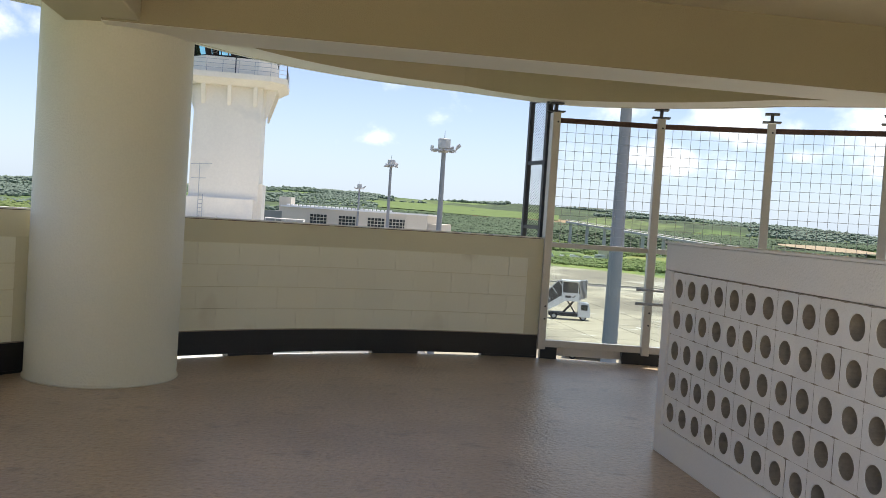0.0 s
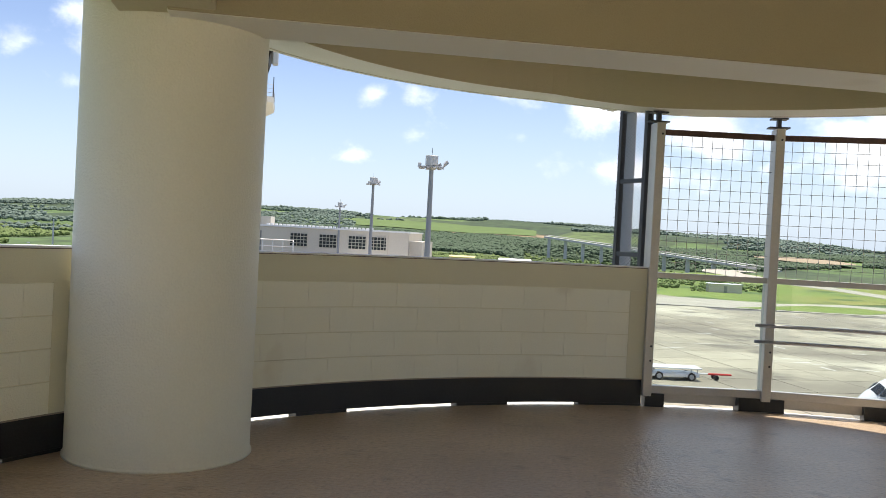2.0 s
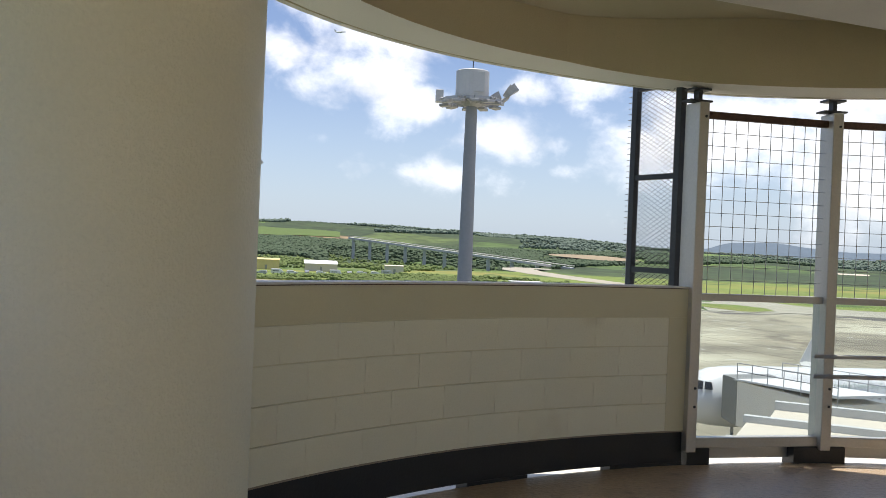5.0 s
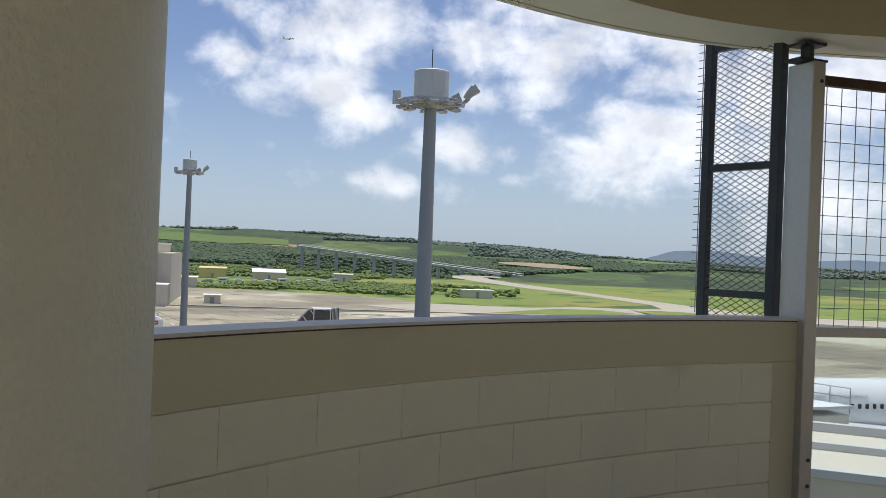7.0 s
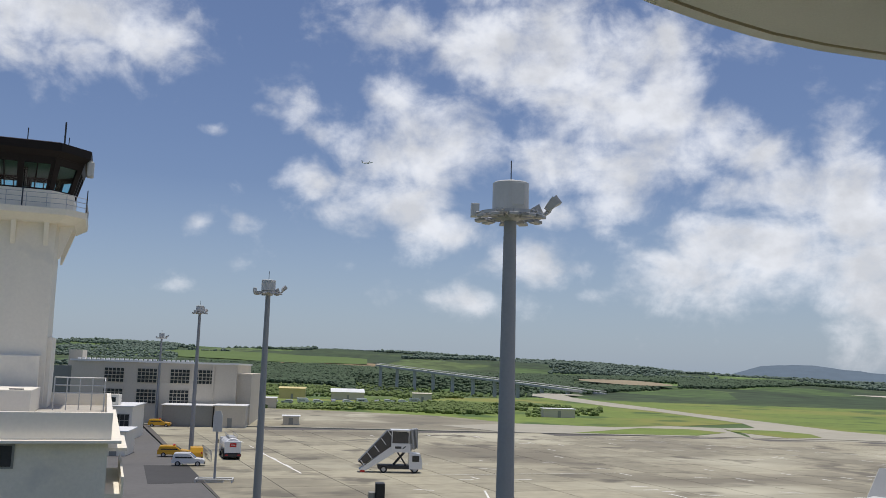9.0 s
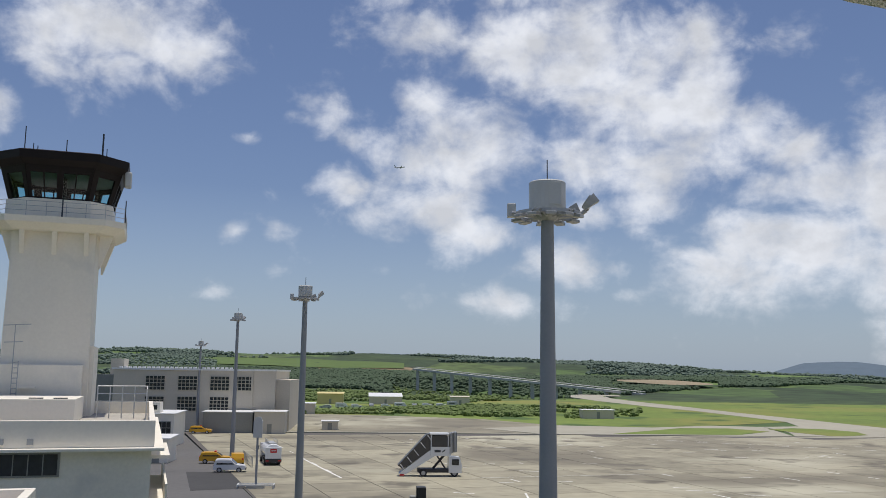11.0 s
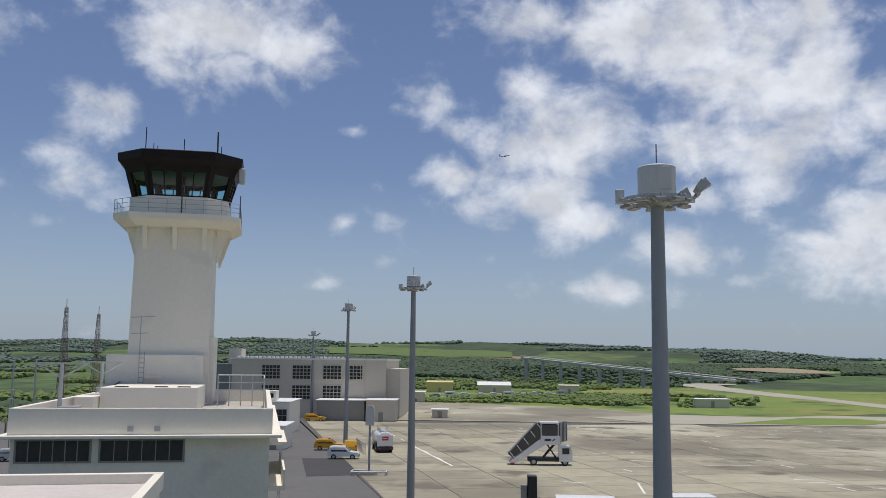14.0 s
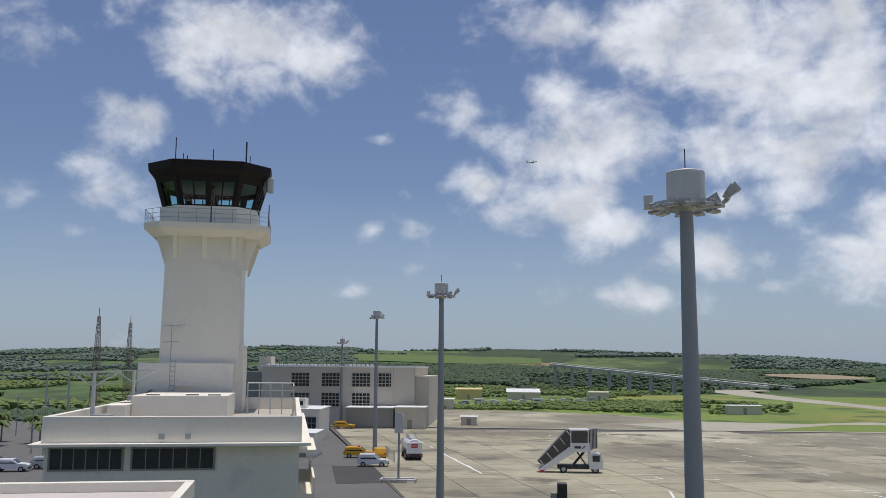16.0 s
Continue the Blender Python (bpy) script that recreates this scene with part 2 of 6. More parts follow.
GREYWALL = mat("grey_painted_block", (0.78, 0.76, 0.73), 0.65, var=0.06, scale=1.4, fine=90, bump=0.3, per_object=0.4, world=True)
# brown of the mortar; inside the round holes it paints their shade
HOLE = mat("hole_shade_and_mortar", (0.33, 0.285, 0.225), 0.9, var=0.15, scale=3, fine=60, bump=0.3)
PANE = glass("clear_glass")
WHITE = mat("white_paint", (0.84, 0.785, 0.675), 0.55, var=0.05, scale=0.4, fine=6, bump=0.05, streak=True, spots=[((0.62, 0.60, 0.55), 0.35, 0.6, 0.85)])
OFFWHITE = mat("stained_white_wall", (0.80, 0.75, 0.65), 0.7, var=0.08, scale=0.5, fine=8, bump=0.1, streak=True, spots=[((0.5, 0.49, 0.46), 0.5, 0.6, 0.85)])
HANGARW = mat("pale_grey_wall", (0.59, 0.535, 0.44), 0.8, var=0.08, scale=0.2, fine=3, bump=0.1, streak=True)
ROOFC = mat("concrete_roof", (0.42, 0.39, 0.34), 0.9, var=0.2, scale=0.6, fine=6, bump=0.2)
CABBROWN = mat("dark_brown_cladding", (0.013, 0.008, 0.007), 0.55, var=0.2, scale=1, fine=10, bump=0.05, spec=0.25)
WINDARK = mat("dark_window_glass", (0.03, 0.034, 0.036), 0.12, 0.0, var=0.3, scale=1.0, fine=4, bump=0.0)
FRAMEGREY = mat("grey_window_frame", (0.28, 0.28, 0.26), 0.5, 0.3, var=0.1, bump=0.0)
MAST = mat("grey_painted_mast", (0.30, 0.31, 0.32), 0.7, 0.0, var=0.06, scale=0.6, fine=10, bump=0.05, spec=0.3)
LAMPBOX = mat("pale_grey_box", (0.55, 0.55, 0.53), 0.5, var=0.06, scale=1, fine=10, bump=0.03)
LAMPMETAL = mat("lamp_housing", (0.42, 0.42, 0.42), 0.45, 0.3, var=0.15, scale=2, fine=12, bump=0.03)
APRON = mat("apron_concrete", (0.315, 0.287, 0.207), 0.85, var=0.42, scale=0.06, fine=0.6, bump=0.05, per_object=0.6, world=True,
            spots=[((0.20, 0.178, 0.13), 0.035, 0.48, 0.62), ((0.47, 0.44, 0.33), 0.028, 0.54, 0.68), ((0.15, 0.134, 0.10), 0.13, 0.57, 0.68)])
JOINT = mat("dark_joint", (0.11, 0.10, 0.09), 0.9, var=0.1, bump=0)
ROADM = mat("asphalt", (0.125, 0.12, 0.115), 0.9, var=0.15, scale=0.08, fine=1.5, bump=0.1, spots=[((0.075, 0.072, 0.07), 0.06, 0.6, 0.75)])
PATCH = mat("dark_asphalt_patch", (0.055, 0.053, 0.052), 0.9, var=0.15, scale=0.3, fine=3, bump=0.1)
MARK = mat("worn_white_marking", (0.74, 0.73, 0.68), 0.8, var=0.25, scale=0.8, fine=4, bump=0)
TAXI = mat("pale_taxiway", (0.37, 0.345, 0.275), 0.9, var=0.12, scale=0.03, fine=0.3, bump=0.0)
GRASS = mat("airfield_grass", (0.15, 0.205, 0.035), 0.9, var=0.3, scale=0.02, fine=0.25, bump=0.3, spots=[((0.23, 0.22, 0.05), 0.012, 0.5, 0.65), ((0.06, 0.11, 0.02), 0.05, 0.54, 0.64)])
LEAF = mat("dark_foliage", (0.064, 0.098, 0.052), 0.9, var=0.45, scale=0.04, fine=0.6, bump=0.4)
# distance haze is put into this paler, bluer leaf colour
LEAF3 = mat("hazy_far_foliage", (0.11, 0.15, 0.115), 0.9, var=0.4, scale=0.03, fine=0.3, bump=0.3)
LEAF2 = mat("bush_foliage", (0.115, 0.16, 0.042), 0.85, var=0.5, scale=0.3, fine=2.5, bump=0.6)
TYRE = mat("tyre_rubber", (0.015, 0.015, 0.016), 0.8, var=0.2, bump=0.1)
CARWHITE = mat("white_car_paint", (0.72, 0.72, 0.72), 0.25, var=0.02, bump=0)
CARSILVER = mat("silver_car_paint", (0.5, 0.51, 0.53), 0.28, 0.3, var=0.03, bump=0)
YELLOW = mat("yellow_vehicle_paint", (0.62, 0.33, 0.02), 0.35, var=0.05, bump=0)
RED = mat("red_paint", (0.5, 0.02, 0.02), 0.4, var=0.08, bump=0)
CHASSIS = mat("dark_chassis", (0.03, 0.03, 0.032), 0.6, var=0.3, bump=0.1)
CANOPY = mat("smoked_canopy", (0.07, 0.065, 0.06), 0.35, var=0.2, scale=1, fine=5, bump=0)
LATTICE = mat("red_brown_lattice_steel", (0.24, 0.16, 0.14), 0.6, 0.3, var=0.2, bump=0)
MOUNT = mat("hazy_blue_hillside", (0.105, 0.145, 0.185), 1.0, var=0.1, scale=0.004, fine=0.02, bump=0)
BRIDGEM = mat("bridge_concrete", (0.5, 0.5, 0.48), 0.9, var=0.1, scale=0.05, fine=0.4, bump=0)
ROOFWHITE = mat("white_metal_roof", (0.75, 0.75, 0.74), 0.5, var=0.06, scale=0.4, fine=4, bump=0)
PALEYELLOW = mat("pale_yellow_roof", (0.62, 0.52, 0.24), 0.7, var=0.1, scale=0.4, fine=4, bump=0)


def hills_material():
    m = bpy.data.materials.new("fields_and_woods")
    m.use_nodes = True
    nt = m.node_tree
    L = nt.links.new
    bs = nt.nodes["Principled BSDF"]
    bs.inputs["Roughness"].default_value = 0.95
    tc = nt.nodes.new("ShaderNodeTexCoord")
    mp = nt.nodes.new("ShaderNodeMapping")
    mp.inputs["Scale"].default_value = (1.0, 0.55, 1.0)
    mp.inputs["Rotation"].default_value = (0, 0, 0.5)
    L(tc.outputs["Object"], mp.inputs[0])
    v = nt.nodes.new("ShaderNodeTexVoronoi")
    v.inputs["Scale"].default_value = 0.009
    L(mp.outputs[0], v.inputs["Vector"])
    cr = nt.nodes.new("ShaderNodeValToRGB")
    cr.color_ramp.interpolation = "CONSTANT"
    stops = [(0.0, (0.03, 0.05, 0.018)), (0.34, (0.055, 0.092, 0.024)), (0.6, (0.038, 0.06, 0.02)), (0.74, (0.09, 0.14, 0.035)), (0.86, (0.07, 0.10, 0.03)), (0.965, (0.2, 0.15, 0.085))]
    e = cr.color_ramp.elements
    e[0].position, e[0].color = stops[0][0], (*stops[0][1], 1)
    e[1].position, e[1].color = stops[1][0], (*stops[1][1], 1)
    for p, c in stops[2:]:
        k = e.new(p)
        k.color = (*c, 1)
    sx = nt.nodes.new("ShaderNodeSeparateXYZ")
    L(v.outputs["Color"], sx.inputs[0])
    L(sx.outputs[0], cr.inputs[0])
    n = nt.nodes.new("ShaderNodeTexNoise")
    n.inputs["Scale"].default_value, n.inputs["Detail"].default_value = 0.05, 8
    L(tc.outputs["Object"], n.inputs["Vector"])
    r = nt.nodes.new("ShaderNodeMapRange")
    r.inputs["From Min"].default_value, r.inputs["From Max"].default_value = 0.35, 0.65
    r.inputs["To Min"].default_value, r.inputs["To Max"].default_value = 0.7, 1.65
    L(n.outputs[0], r.inputs["Value"])
    sc = nt.nodes.new("ShaderNodeVectorMath")
    sc.operation = "SCALE"
    L(cr.outputs[0], sc.inputs[0])
    L(r.outputs[0], sc.inputs["Scale"])
    L(sc.outputs[0], bs.inputs["Base Color"])
    return m


HILLS = hills_material()


# ---- builders ----
def obj(name, bm, material, parent=None, label="", smooth=False):
    me = bpy.data.meshes.new(name)
    bm.to_mesh(me)
    bm.free()
    me.materials.append(material)
    if smooth:
        me.polygons.foreach_set("use_smooth", [True] * len(me.polygons))
    ob = new(name, me)
    if parent:
        ob.parent = parent
    if label:
        ob["label"] = label
    return ob


def part(name, bm, material, parent, label="", smooth=False):
    return obj(name, bm, material, parent, label, smooth)


def thing(name, label, category, at=(0, 0, 0), turn=0, group="", kind=""):
    e = new(name)
    e.empty_display_size = 0.2
    e.matrix_basis = pose(*at, 0, 0, turn)
    return tagged(e, label, category, group, kind)


def box(x0, y0, z0, x1, y1, z1, bm=None, bevel=0.0, m=None):
    bm = bm or bmesh.new()
    r = bmesh.ops.create_cube(bm, size=1.0, matrix=Matrix.LocRotScale(((x0 + x1) / 2, (y0 + y1) / 2, (z0 + z1) / 2), None, (abs(x1 - x0), abs(y1 - y0), abs(z1 - z0))))
    if bevel:
        es = {e for v in r["verts"] for e in v.link_edges}
        r2 = bmesh.ops.bevel(bm, geom=list(es), offset=bevel, segments=2, affect="EDGES", profile=0.5)
    if m is not None:
        vs = set(r["verts"]) if not bevel else set(bm.verts)
        bmesh.ops.transform(bm, matrix=m, verts=[v for v in vs if v.is_valid])
    return bm


def cyl(r0, r1, z0, z1, n=16, at=(0, 0), bm=None, caps=True):
    bm = bm or bmesh.new()
    bmesh.ops.create_cone(bm, cap_ends=caps, segments=n, radius1=r0, radius2=r1, depth=z1 - z0, matrix=Matrix.Translation((at[0], at[1], (z0 + z1) / 2)))
    return bm


def rod(a, b, r, n=6, bm=None):
    bm = bm or bmesh.new()
    a, b = Vector(a), Vector(b)
    d = b - a
    q = d.to_track_quat("Z", "Y").to_matrix().to_4x4()
    bmesh.ops.create_cone(bm, cap_ends=True, segments=n, radius1=r, radius2=r, depth=d.length, matrix=Matrix.Translation((a + b) / 2) @ q)
    return bm


def rods(pairs, r, n=6):
    bm = bmesh.new()
    for a, b in pairs:
        rod(a, b, r, n, bm)
    return bm


def loft(sections, close=True, bm=None, caps=True):
    """Sections: lists of equally many points; skins them one after another."""
    bm = bm or bmesh.new()
    rows = [[bm.verts.new(p) for p in s] for s in sections]
    n = len(rows[0])
    for a, b in zip(rows, rows[1:]):
        for i in range(n if close else n - 1):
            j = (i + 1) % n
            bm.faces.new((a[i], a[j], b[j], b[i]))
    if caps and close:
        bm.faces.new(rows[0][::-1])
        bm.faces.new(rows[-1])
    bmesh.ops.recalc_face_normals(bm, faces=bm.faces)
    return bm


def lathe(profile, n=24, at=(0, 0)):
    return loft([[(at[0] + r * math.cos(2 * math.pi * i / n), at[1] + r * math.sin(2 * math.pi * i / n), z) for i in range(n)] for r, z in profile])


def prism(poly, z0, z1, bm=None):
    return loft([[(x, y, z0) for x, y in poly], [(x, y, z1) for x, y in poly]], bm=bm)


def arc_bar(c, r0, r1, a0, a1, z0, z1, n=24, bm=None):
    """A bar bent round c between two radii, two angles (degrees) and two heights."""
    secs = []
    for i in range(n + 1):
        a = radians(a0 + (a1 - a0) * i / n)
        k = (math.cos(a), math.sin(a))
        secs.append([(c[0] + r * k[0], c[1] + r * k[1], z) for r, z in ((r0, z0), (r1, z0), (r1, z1), (r0, z1))])
    return loft(secs, bm=bm)


def polar(c, r, a, z=None):
    p = (c[0] + r * math.cos(radians(a)), c[1] + r * math.sin(radians(a)))
    return p if z is None else (*p, z)

# ---- the deck ----
C, R = (3.747, 3.524), 5.605          # plan circle of the parapet's inner face
WT = 0.16                              # parapet thickness
A_END, A_COL = 99.8, 150.9             # the parapet runs from the glass screen to the column
POST_STEP = 11.1
COL = (-0.641, 6.382)
BEAM_Z, SLAB_Z, SOFFIT_Z = 2.60, 3.12, 2.79


def floor_slab():
    pts = [polar(C, R + 0.012, a) for a in range(205, 18, -3)]
    poly = pts + [(12, 5.4), (12, 0.6), (-1.6, 0.6)]
    f = obj("floor", prism(poly, -0.35, 0.0), FLOOR)
    tagged(f, "brown speckled non-slip floor of the observation deck", "floor", kind="structure")
    return f


floor = floor_slab()
tagged(obj("ledge", arc_bar(C, R + 0.0, R + 0.95, 20, 214, -0.349, -0.15, 60), mat("pale_ledge_concrete", (0.62, 0.6, 0.55), 0.85, var=0.1, bump=0.1)), "pale concrete ledge outside the parapet", "ledge", kind="structure")


def parapet(name, a0, a1, slits, label, end0=True, end1=True):
    """A curved parapet: black base with drain slits, four courses of blocks in a frame, a metal coping."""
    w = thing(name, label, "parapet wall", kind="structure")
    part("core", arc_bar(C, R + 0.009, R + WT, a0, a1, 0.247, 1.24, 40), CREAM, w)
    part("upper_band", arc_bar(C, R, R + 0.008, a0, a1, 1.043, 1.2405, 40), TANBAND, w)
    cap = arc_bar(C, R - 0.004, R + WT + 0.015, a0, a1, 1.2465, 1.258, 40)
    # dark strip that stands in for the shadow under the coping
    part("shadow_gap_line", arc_bar(C, R - 0.001, R + 0.006, a0, a1, 1.241, 1.246, 40), RUST, w, "thin dark strip painted as the shadow gap under the coping")
    part("coping", cap, COPING, w, "thin pale weathered coping")
    pw = 1.6
    if end0:
        part("end_pier", arc_bar(C, R - 0.002, R + 0.008, a0, a0 + pw, 0.24, 1.04, 3), TANBAND, w)
    if end1:
        part("end_pier", arc_bar(C, R - 0.002, R + 0.008, a1 - pw, a1, 0.24, 1.04, 3), TANBAND, w)
    part("black_base", arc_bar(C, R + 0.012, R + 0.12, a0, a1, 0.022, 0.246, 40), BLACK, w, "black painted base course")
    edges = [a0] + [s for p in slits for s in p] + [a1]
    for b0, b1 in zip(edges[::2], edges[1::2]):
        part("base_foot", arc_bar(C, R + 0.006, R + 0.12, b0, b1, -0.149, 0.022, max(2, int((b1 - b0) / 2))), BLACK, w)
    part("mortar_line", arc_bar(C, R - 0.004, R + 0.011, a0, a1, 0.236, 0.246, 40), HOLE, w)
    return w


wall_curved = parapet("wall_curved", A_END, A_COL, [(105.8, 112.7), (117.6, 128.0), (132.6, 142.8)], "cream curved block parapet with black base and thin coping")
wall_left = parapet("wall_left", 151.0, 214.0, [(155.5, 166.5), (171, 182), (187, 199)], "cream curved block parapet running from the round column", end1=False)


def screen():
    s = thing("glass_screen", "aluminium screen of clear glass below and square wire mesh above", "screen wall", kind="structure")
    ends = [A_END - 0.35 - POST_STEP * i for i in range(7)]
    rr = R + 0.04
    for i, a in enumerate(ends):
        m = pose(*polar(C, rr, a, 0), 0, 0, a - 90)
        bm = box(-0.04, -0.09, 0.10, 0.04, 0.09, 2.56, bevel=0.006)
        bmesh.ops.transform(bm, matrix=m, verts=bm.verts)
        part("post", bm, ALU, s, "silver aluminium post")
        bm = box(-0.09, -0.05, 2.57, 0.09, 0.07, 2.582)
        box(-0.016, -0.03, 2.56, 0.016, 0.03, 2.665, bm=bm)
        box(-0.07, -0.06, 2.65, 0.07, 0.06, 2.664, bm=bm)
        bmesh.ops.transform(bm, matrix=m, verts=bm.verts)
        part("bracket", bm, DARK, s, "dark steel head bracket")
        for bz in (0.42, 0.55, 2.46):
            bm = bmesh.new()
            rod((0.012, -0.088, bz), (0.012, -0.096, bz), 0.010, 8, bm)
            bmesh.ops.transform(bm, matrix=m, verts=bm.verts)
            part("bolt", bm, DARK, s)
    for a, b in zip(ends, ends[1:]):
        pa, pb = Vector(polar(C, rr, a, 0)), Vector(polar(C, rr, b, 0))
        ln = (pb - pa).length
        d = (pb - pa) / ln
        m = Matrix.Translation(pa) @ Matrix.Rotation(math.atan2(d.y, d.x), 4, "Z")

        def P(name, bm, material, label="", shadow=True):
            bmesh.ops.transform(bm, matrix=m, verts=bm.verts)
            o = part(name, bm, material, s, label)
            o.visible_shadow = shadow
            return o
        x0, x1 = 0.036, ln - 0.036
        P("bottom_rail", box(x0, -0.04, 0.12, x1, 0.04, 0.19, bevel=0.004), ALU)
        P("middle_rail", box(x0, -0.04, 1.165, x1, 0.04, 1.215, bevel=0.004), ALU)
        P("top_rail", box(x0, -0.02, 2.46, x1, 0.02, 2.51), RUST, "rust-brown steel top rail")
        P("pane", box(x0 + 0.004, -0.004, 0.192, x1 - 0.004, 0.004, 1.163), PANE, "clear glass pane", False)
        bm = bmesh.new()
        n = 11
        for k in range(1, n):
            x = x0 + (x1 - x0) * k / n
            box(x - 0.0019, 0.0, 1.216, x + 0.0019, 0.003, 2.46, bm=bm)
        for k in range(1, 13):
            z = 1.216 + 1.244 * k / 13
            box(x0, 0.004, z - 0.0019, x1, 0.007, z + 0.0019, bm=bm)
        P("wire_mesh", bm, GALV, "square welded wire mesh")
        P("kerb_plate", box(ln * 0.161, 0.03, 0.03, ln * 0.779, 0.04, 0.118), ALU)
        P("kerb_foot", box(0.0, -0.05, -0.149, ln * 0.16, 0.09, 0.118), BLACK)
        P("kerb_foot", box(ln * 0.78, -0.05, -0.149, ln, 0.09, 0.118), BLACK)
    return s


screen()


def guard_rails():
    g = thing("guard_rail", "two grey tubes in front of the glass screen", "guard rail")
    for z in (0.79, 0.645):
        pts = [polar(C, R - 0.09, a, z) for a in np.linspace(89.8, 32, 22)]
        secs = []
        for a, p in zip(np.linspace(89.8, 32, 22), pts):
            e = Vector((math.cos(radians(a)), math.sin(radians(a)), 0))
            secs.append([Vector(p) + e * 0.016 * math.cos(k * math.pi / 4) + Vector((0, 0, 0.016 * math.sin(k * math.pi / 4))) for k in range(8)])
        part("tube", loft(secs), LAMPMETAL, g, smooth=True)
    for a in (88.3, 77.2, 66.1, 55.0, 43.9):
        for z in (0.79, 0.645):
            part("standoff", rods([(polar(C, R - 0.09, a, z), polar(C, R - 0.04, a, z))], 0.009, 6), DARK, g)


guard_rails()


def wing_screen():
    """Dark framed expanded-metal wing outside the end of the parapet, with bird spikes."""
    w = thing("wing_screen", "dark steel framed expanded-metal screen with a row of spikes", "screen")
    a = Vector((2.575, 9.63, 0))
    b = Vector((2.755, 9.23, 0))
    d = (b - a).normalized()
    ln = (b - a).length
    m = Matrix.Translation(a) @ Matrix.Rotation(math.atan2(d.y, d.x), 4, "Z")
    z0, z1 = 1.05, 2.77

    def P(name, bm, material, label=""):
        bmesh.ops.transform(bm, matrix=m, verts=bm.verts)
        return part(name, bm, material, w, label)
    P("upright", box(-0.025, -0.025, z0, 0.025, 0.025, z1, bevel=0.003), DARK)
    P("upright", box(ln - 0.025, -0.03, z0, ln + 0.03, 0.03, z1, bevel=0.003), DARK)
    for z in (2.73, 2.054, 1.36):
        P("cross_rail", box(0.026, -0.02, z - 0.02, ln - 0.026, 0.02, z + 0.02), DARK)
    bm = bmesh.new()
    x0, x1 = 0.02, ln - 0.02
    wd = x1 - x0
    step, slope = 0.034, 0.55
    z = z0 - wd * slope
    k = 0
    while z < z1 + wd * slope:
        for sgn in (1, -1):
            za, zb = (z, z + wd * slope) if sgn > 0 else (z + wd * slope, z)
            t0, t1 = 0.0, 1.0
            lo, hi = z0, z1 - 0.05
            if max(za, zb) < lo or min(za, zb) > hi:
                continue
            dz = zb - za
            for lim in (lo, hi):
                t = (lim - za) / dz
                if 0 < t < 1:
                    if (za < lim) == (lim == lo):
                        t0 = max(t0, t)
                    else:
                        t1 = min(t1, t)
            if t1 - t0 > 0.02:
                rod((x0 + wd * t0, 0.012 * sgn * 0.1, za + dz * t0), (x0 + wd * t1, 0.012 * sgn * 0.1, za + dz * t1), 0.0022, 4, bm)
        z += step
    tagged(P("expanded_metal", bm, DARK, "expanded metal lattice"), "expanded metal lattice", kind="stuff")
    bm = rods([((-0.05, 0, 1.24), (-0.05, 0, z1))], 0.003, 5)
    zz = 1.27
    while zz < z1:
        rod((-0.085, 0, zz), (-0.02, 0, zz), 0.0028, 5, bm)
        zz += 0.044
    P("spike_strip", bm, GALV, "thin metal spikes")


wing_screen()


def column():
    prof = [(0.572, 0.0), (0.572, 0.012), (0.56, 0.02), (0.56, 3.0), (0.567, 3.01), (0.572, SLAB_Z)]
    c = obj("column", lathe(prof, 72, COL), COLUMN, smooth=False)
    for p in c.data.polygons:
        p.use_smooth = abs(p.normal.z) < 0.3
    tagged(c, "cream painted round concrete column on the deck floor", "column", kind="structure")


column()


def eave_line():
    """Plan line of the eave's outer edge, from the left round to the right."""
    pts = [polar(C, R + 0.40, a) for a in (214, 205, 196, 187, 178, 170, 162)]
    pts += [polar((3.038, 5.94), 3.838, a) for a in range(166, 46, -4)]
    x, y = pts[-1]
    pts += [(x + 1.2, y - 1.0), (x + 2.6, y - 2.2), (9.6, 5.0)]
    return pts


def offset_line(pts, d):
    out = []
    for i, p in enumerate(pts):
        a, b = Vector(pts[max(0, i - 1)]), Vector(pts[min(len(pts) - 1, i + 1)])
        t = (b - a).normalized()
        out.append((p[0] + t.y * d, p[1] - t.x * d))
    return out


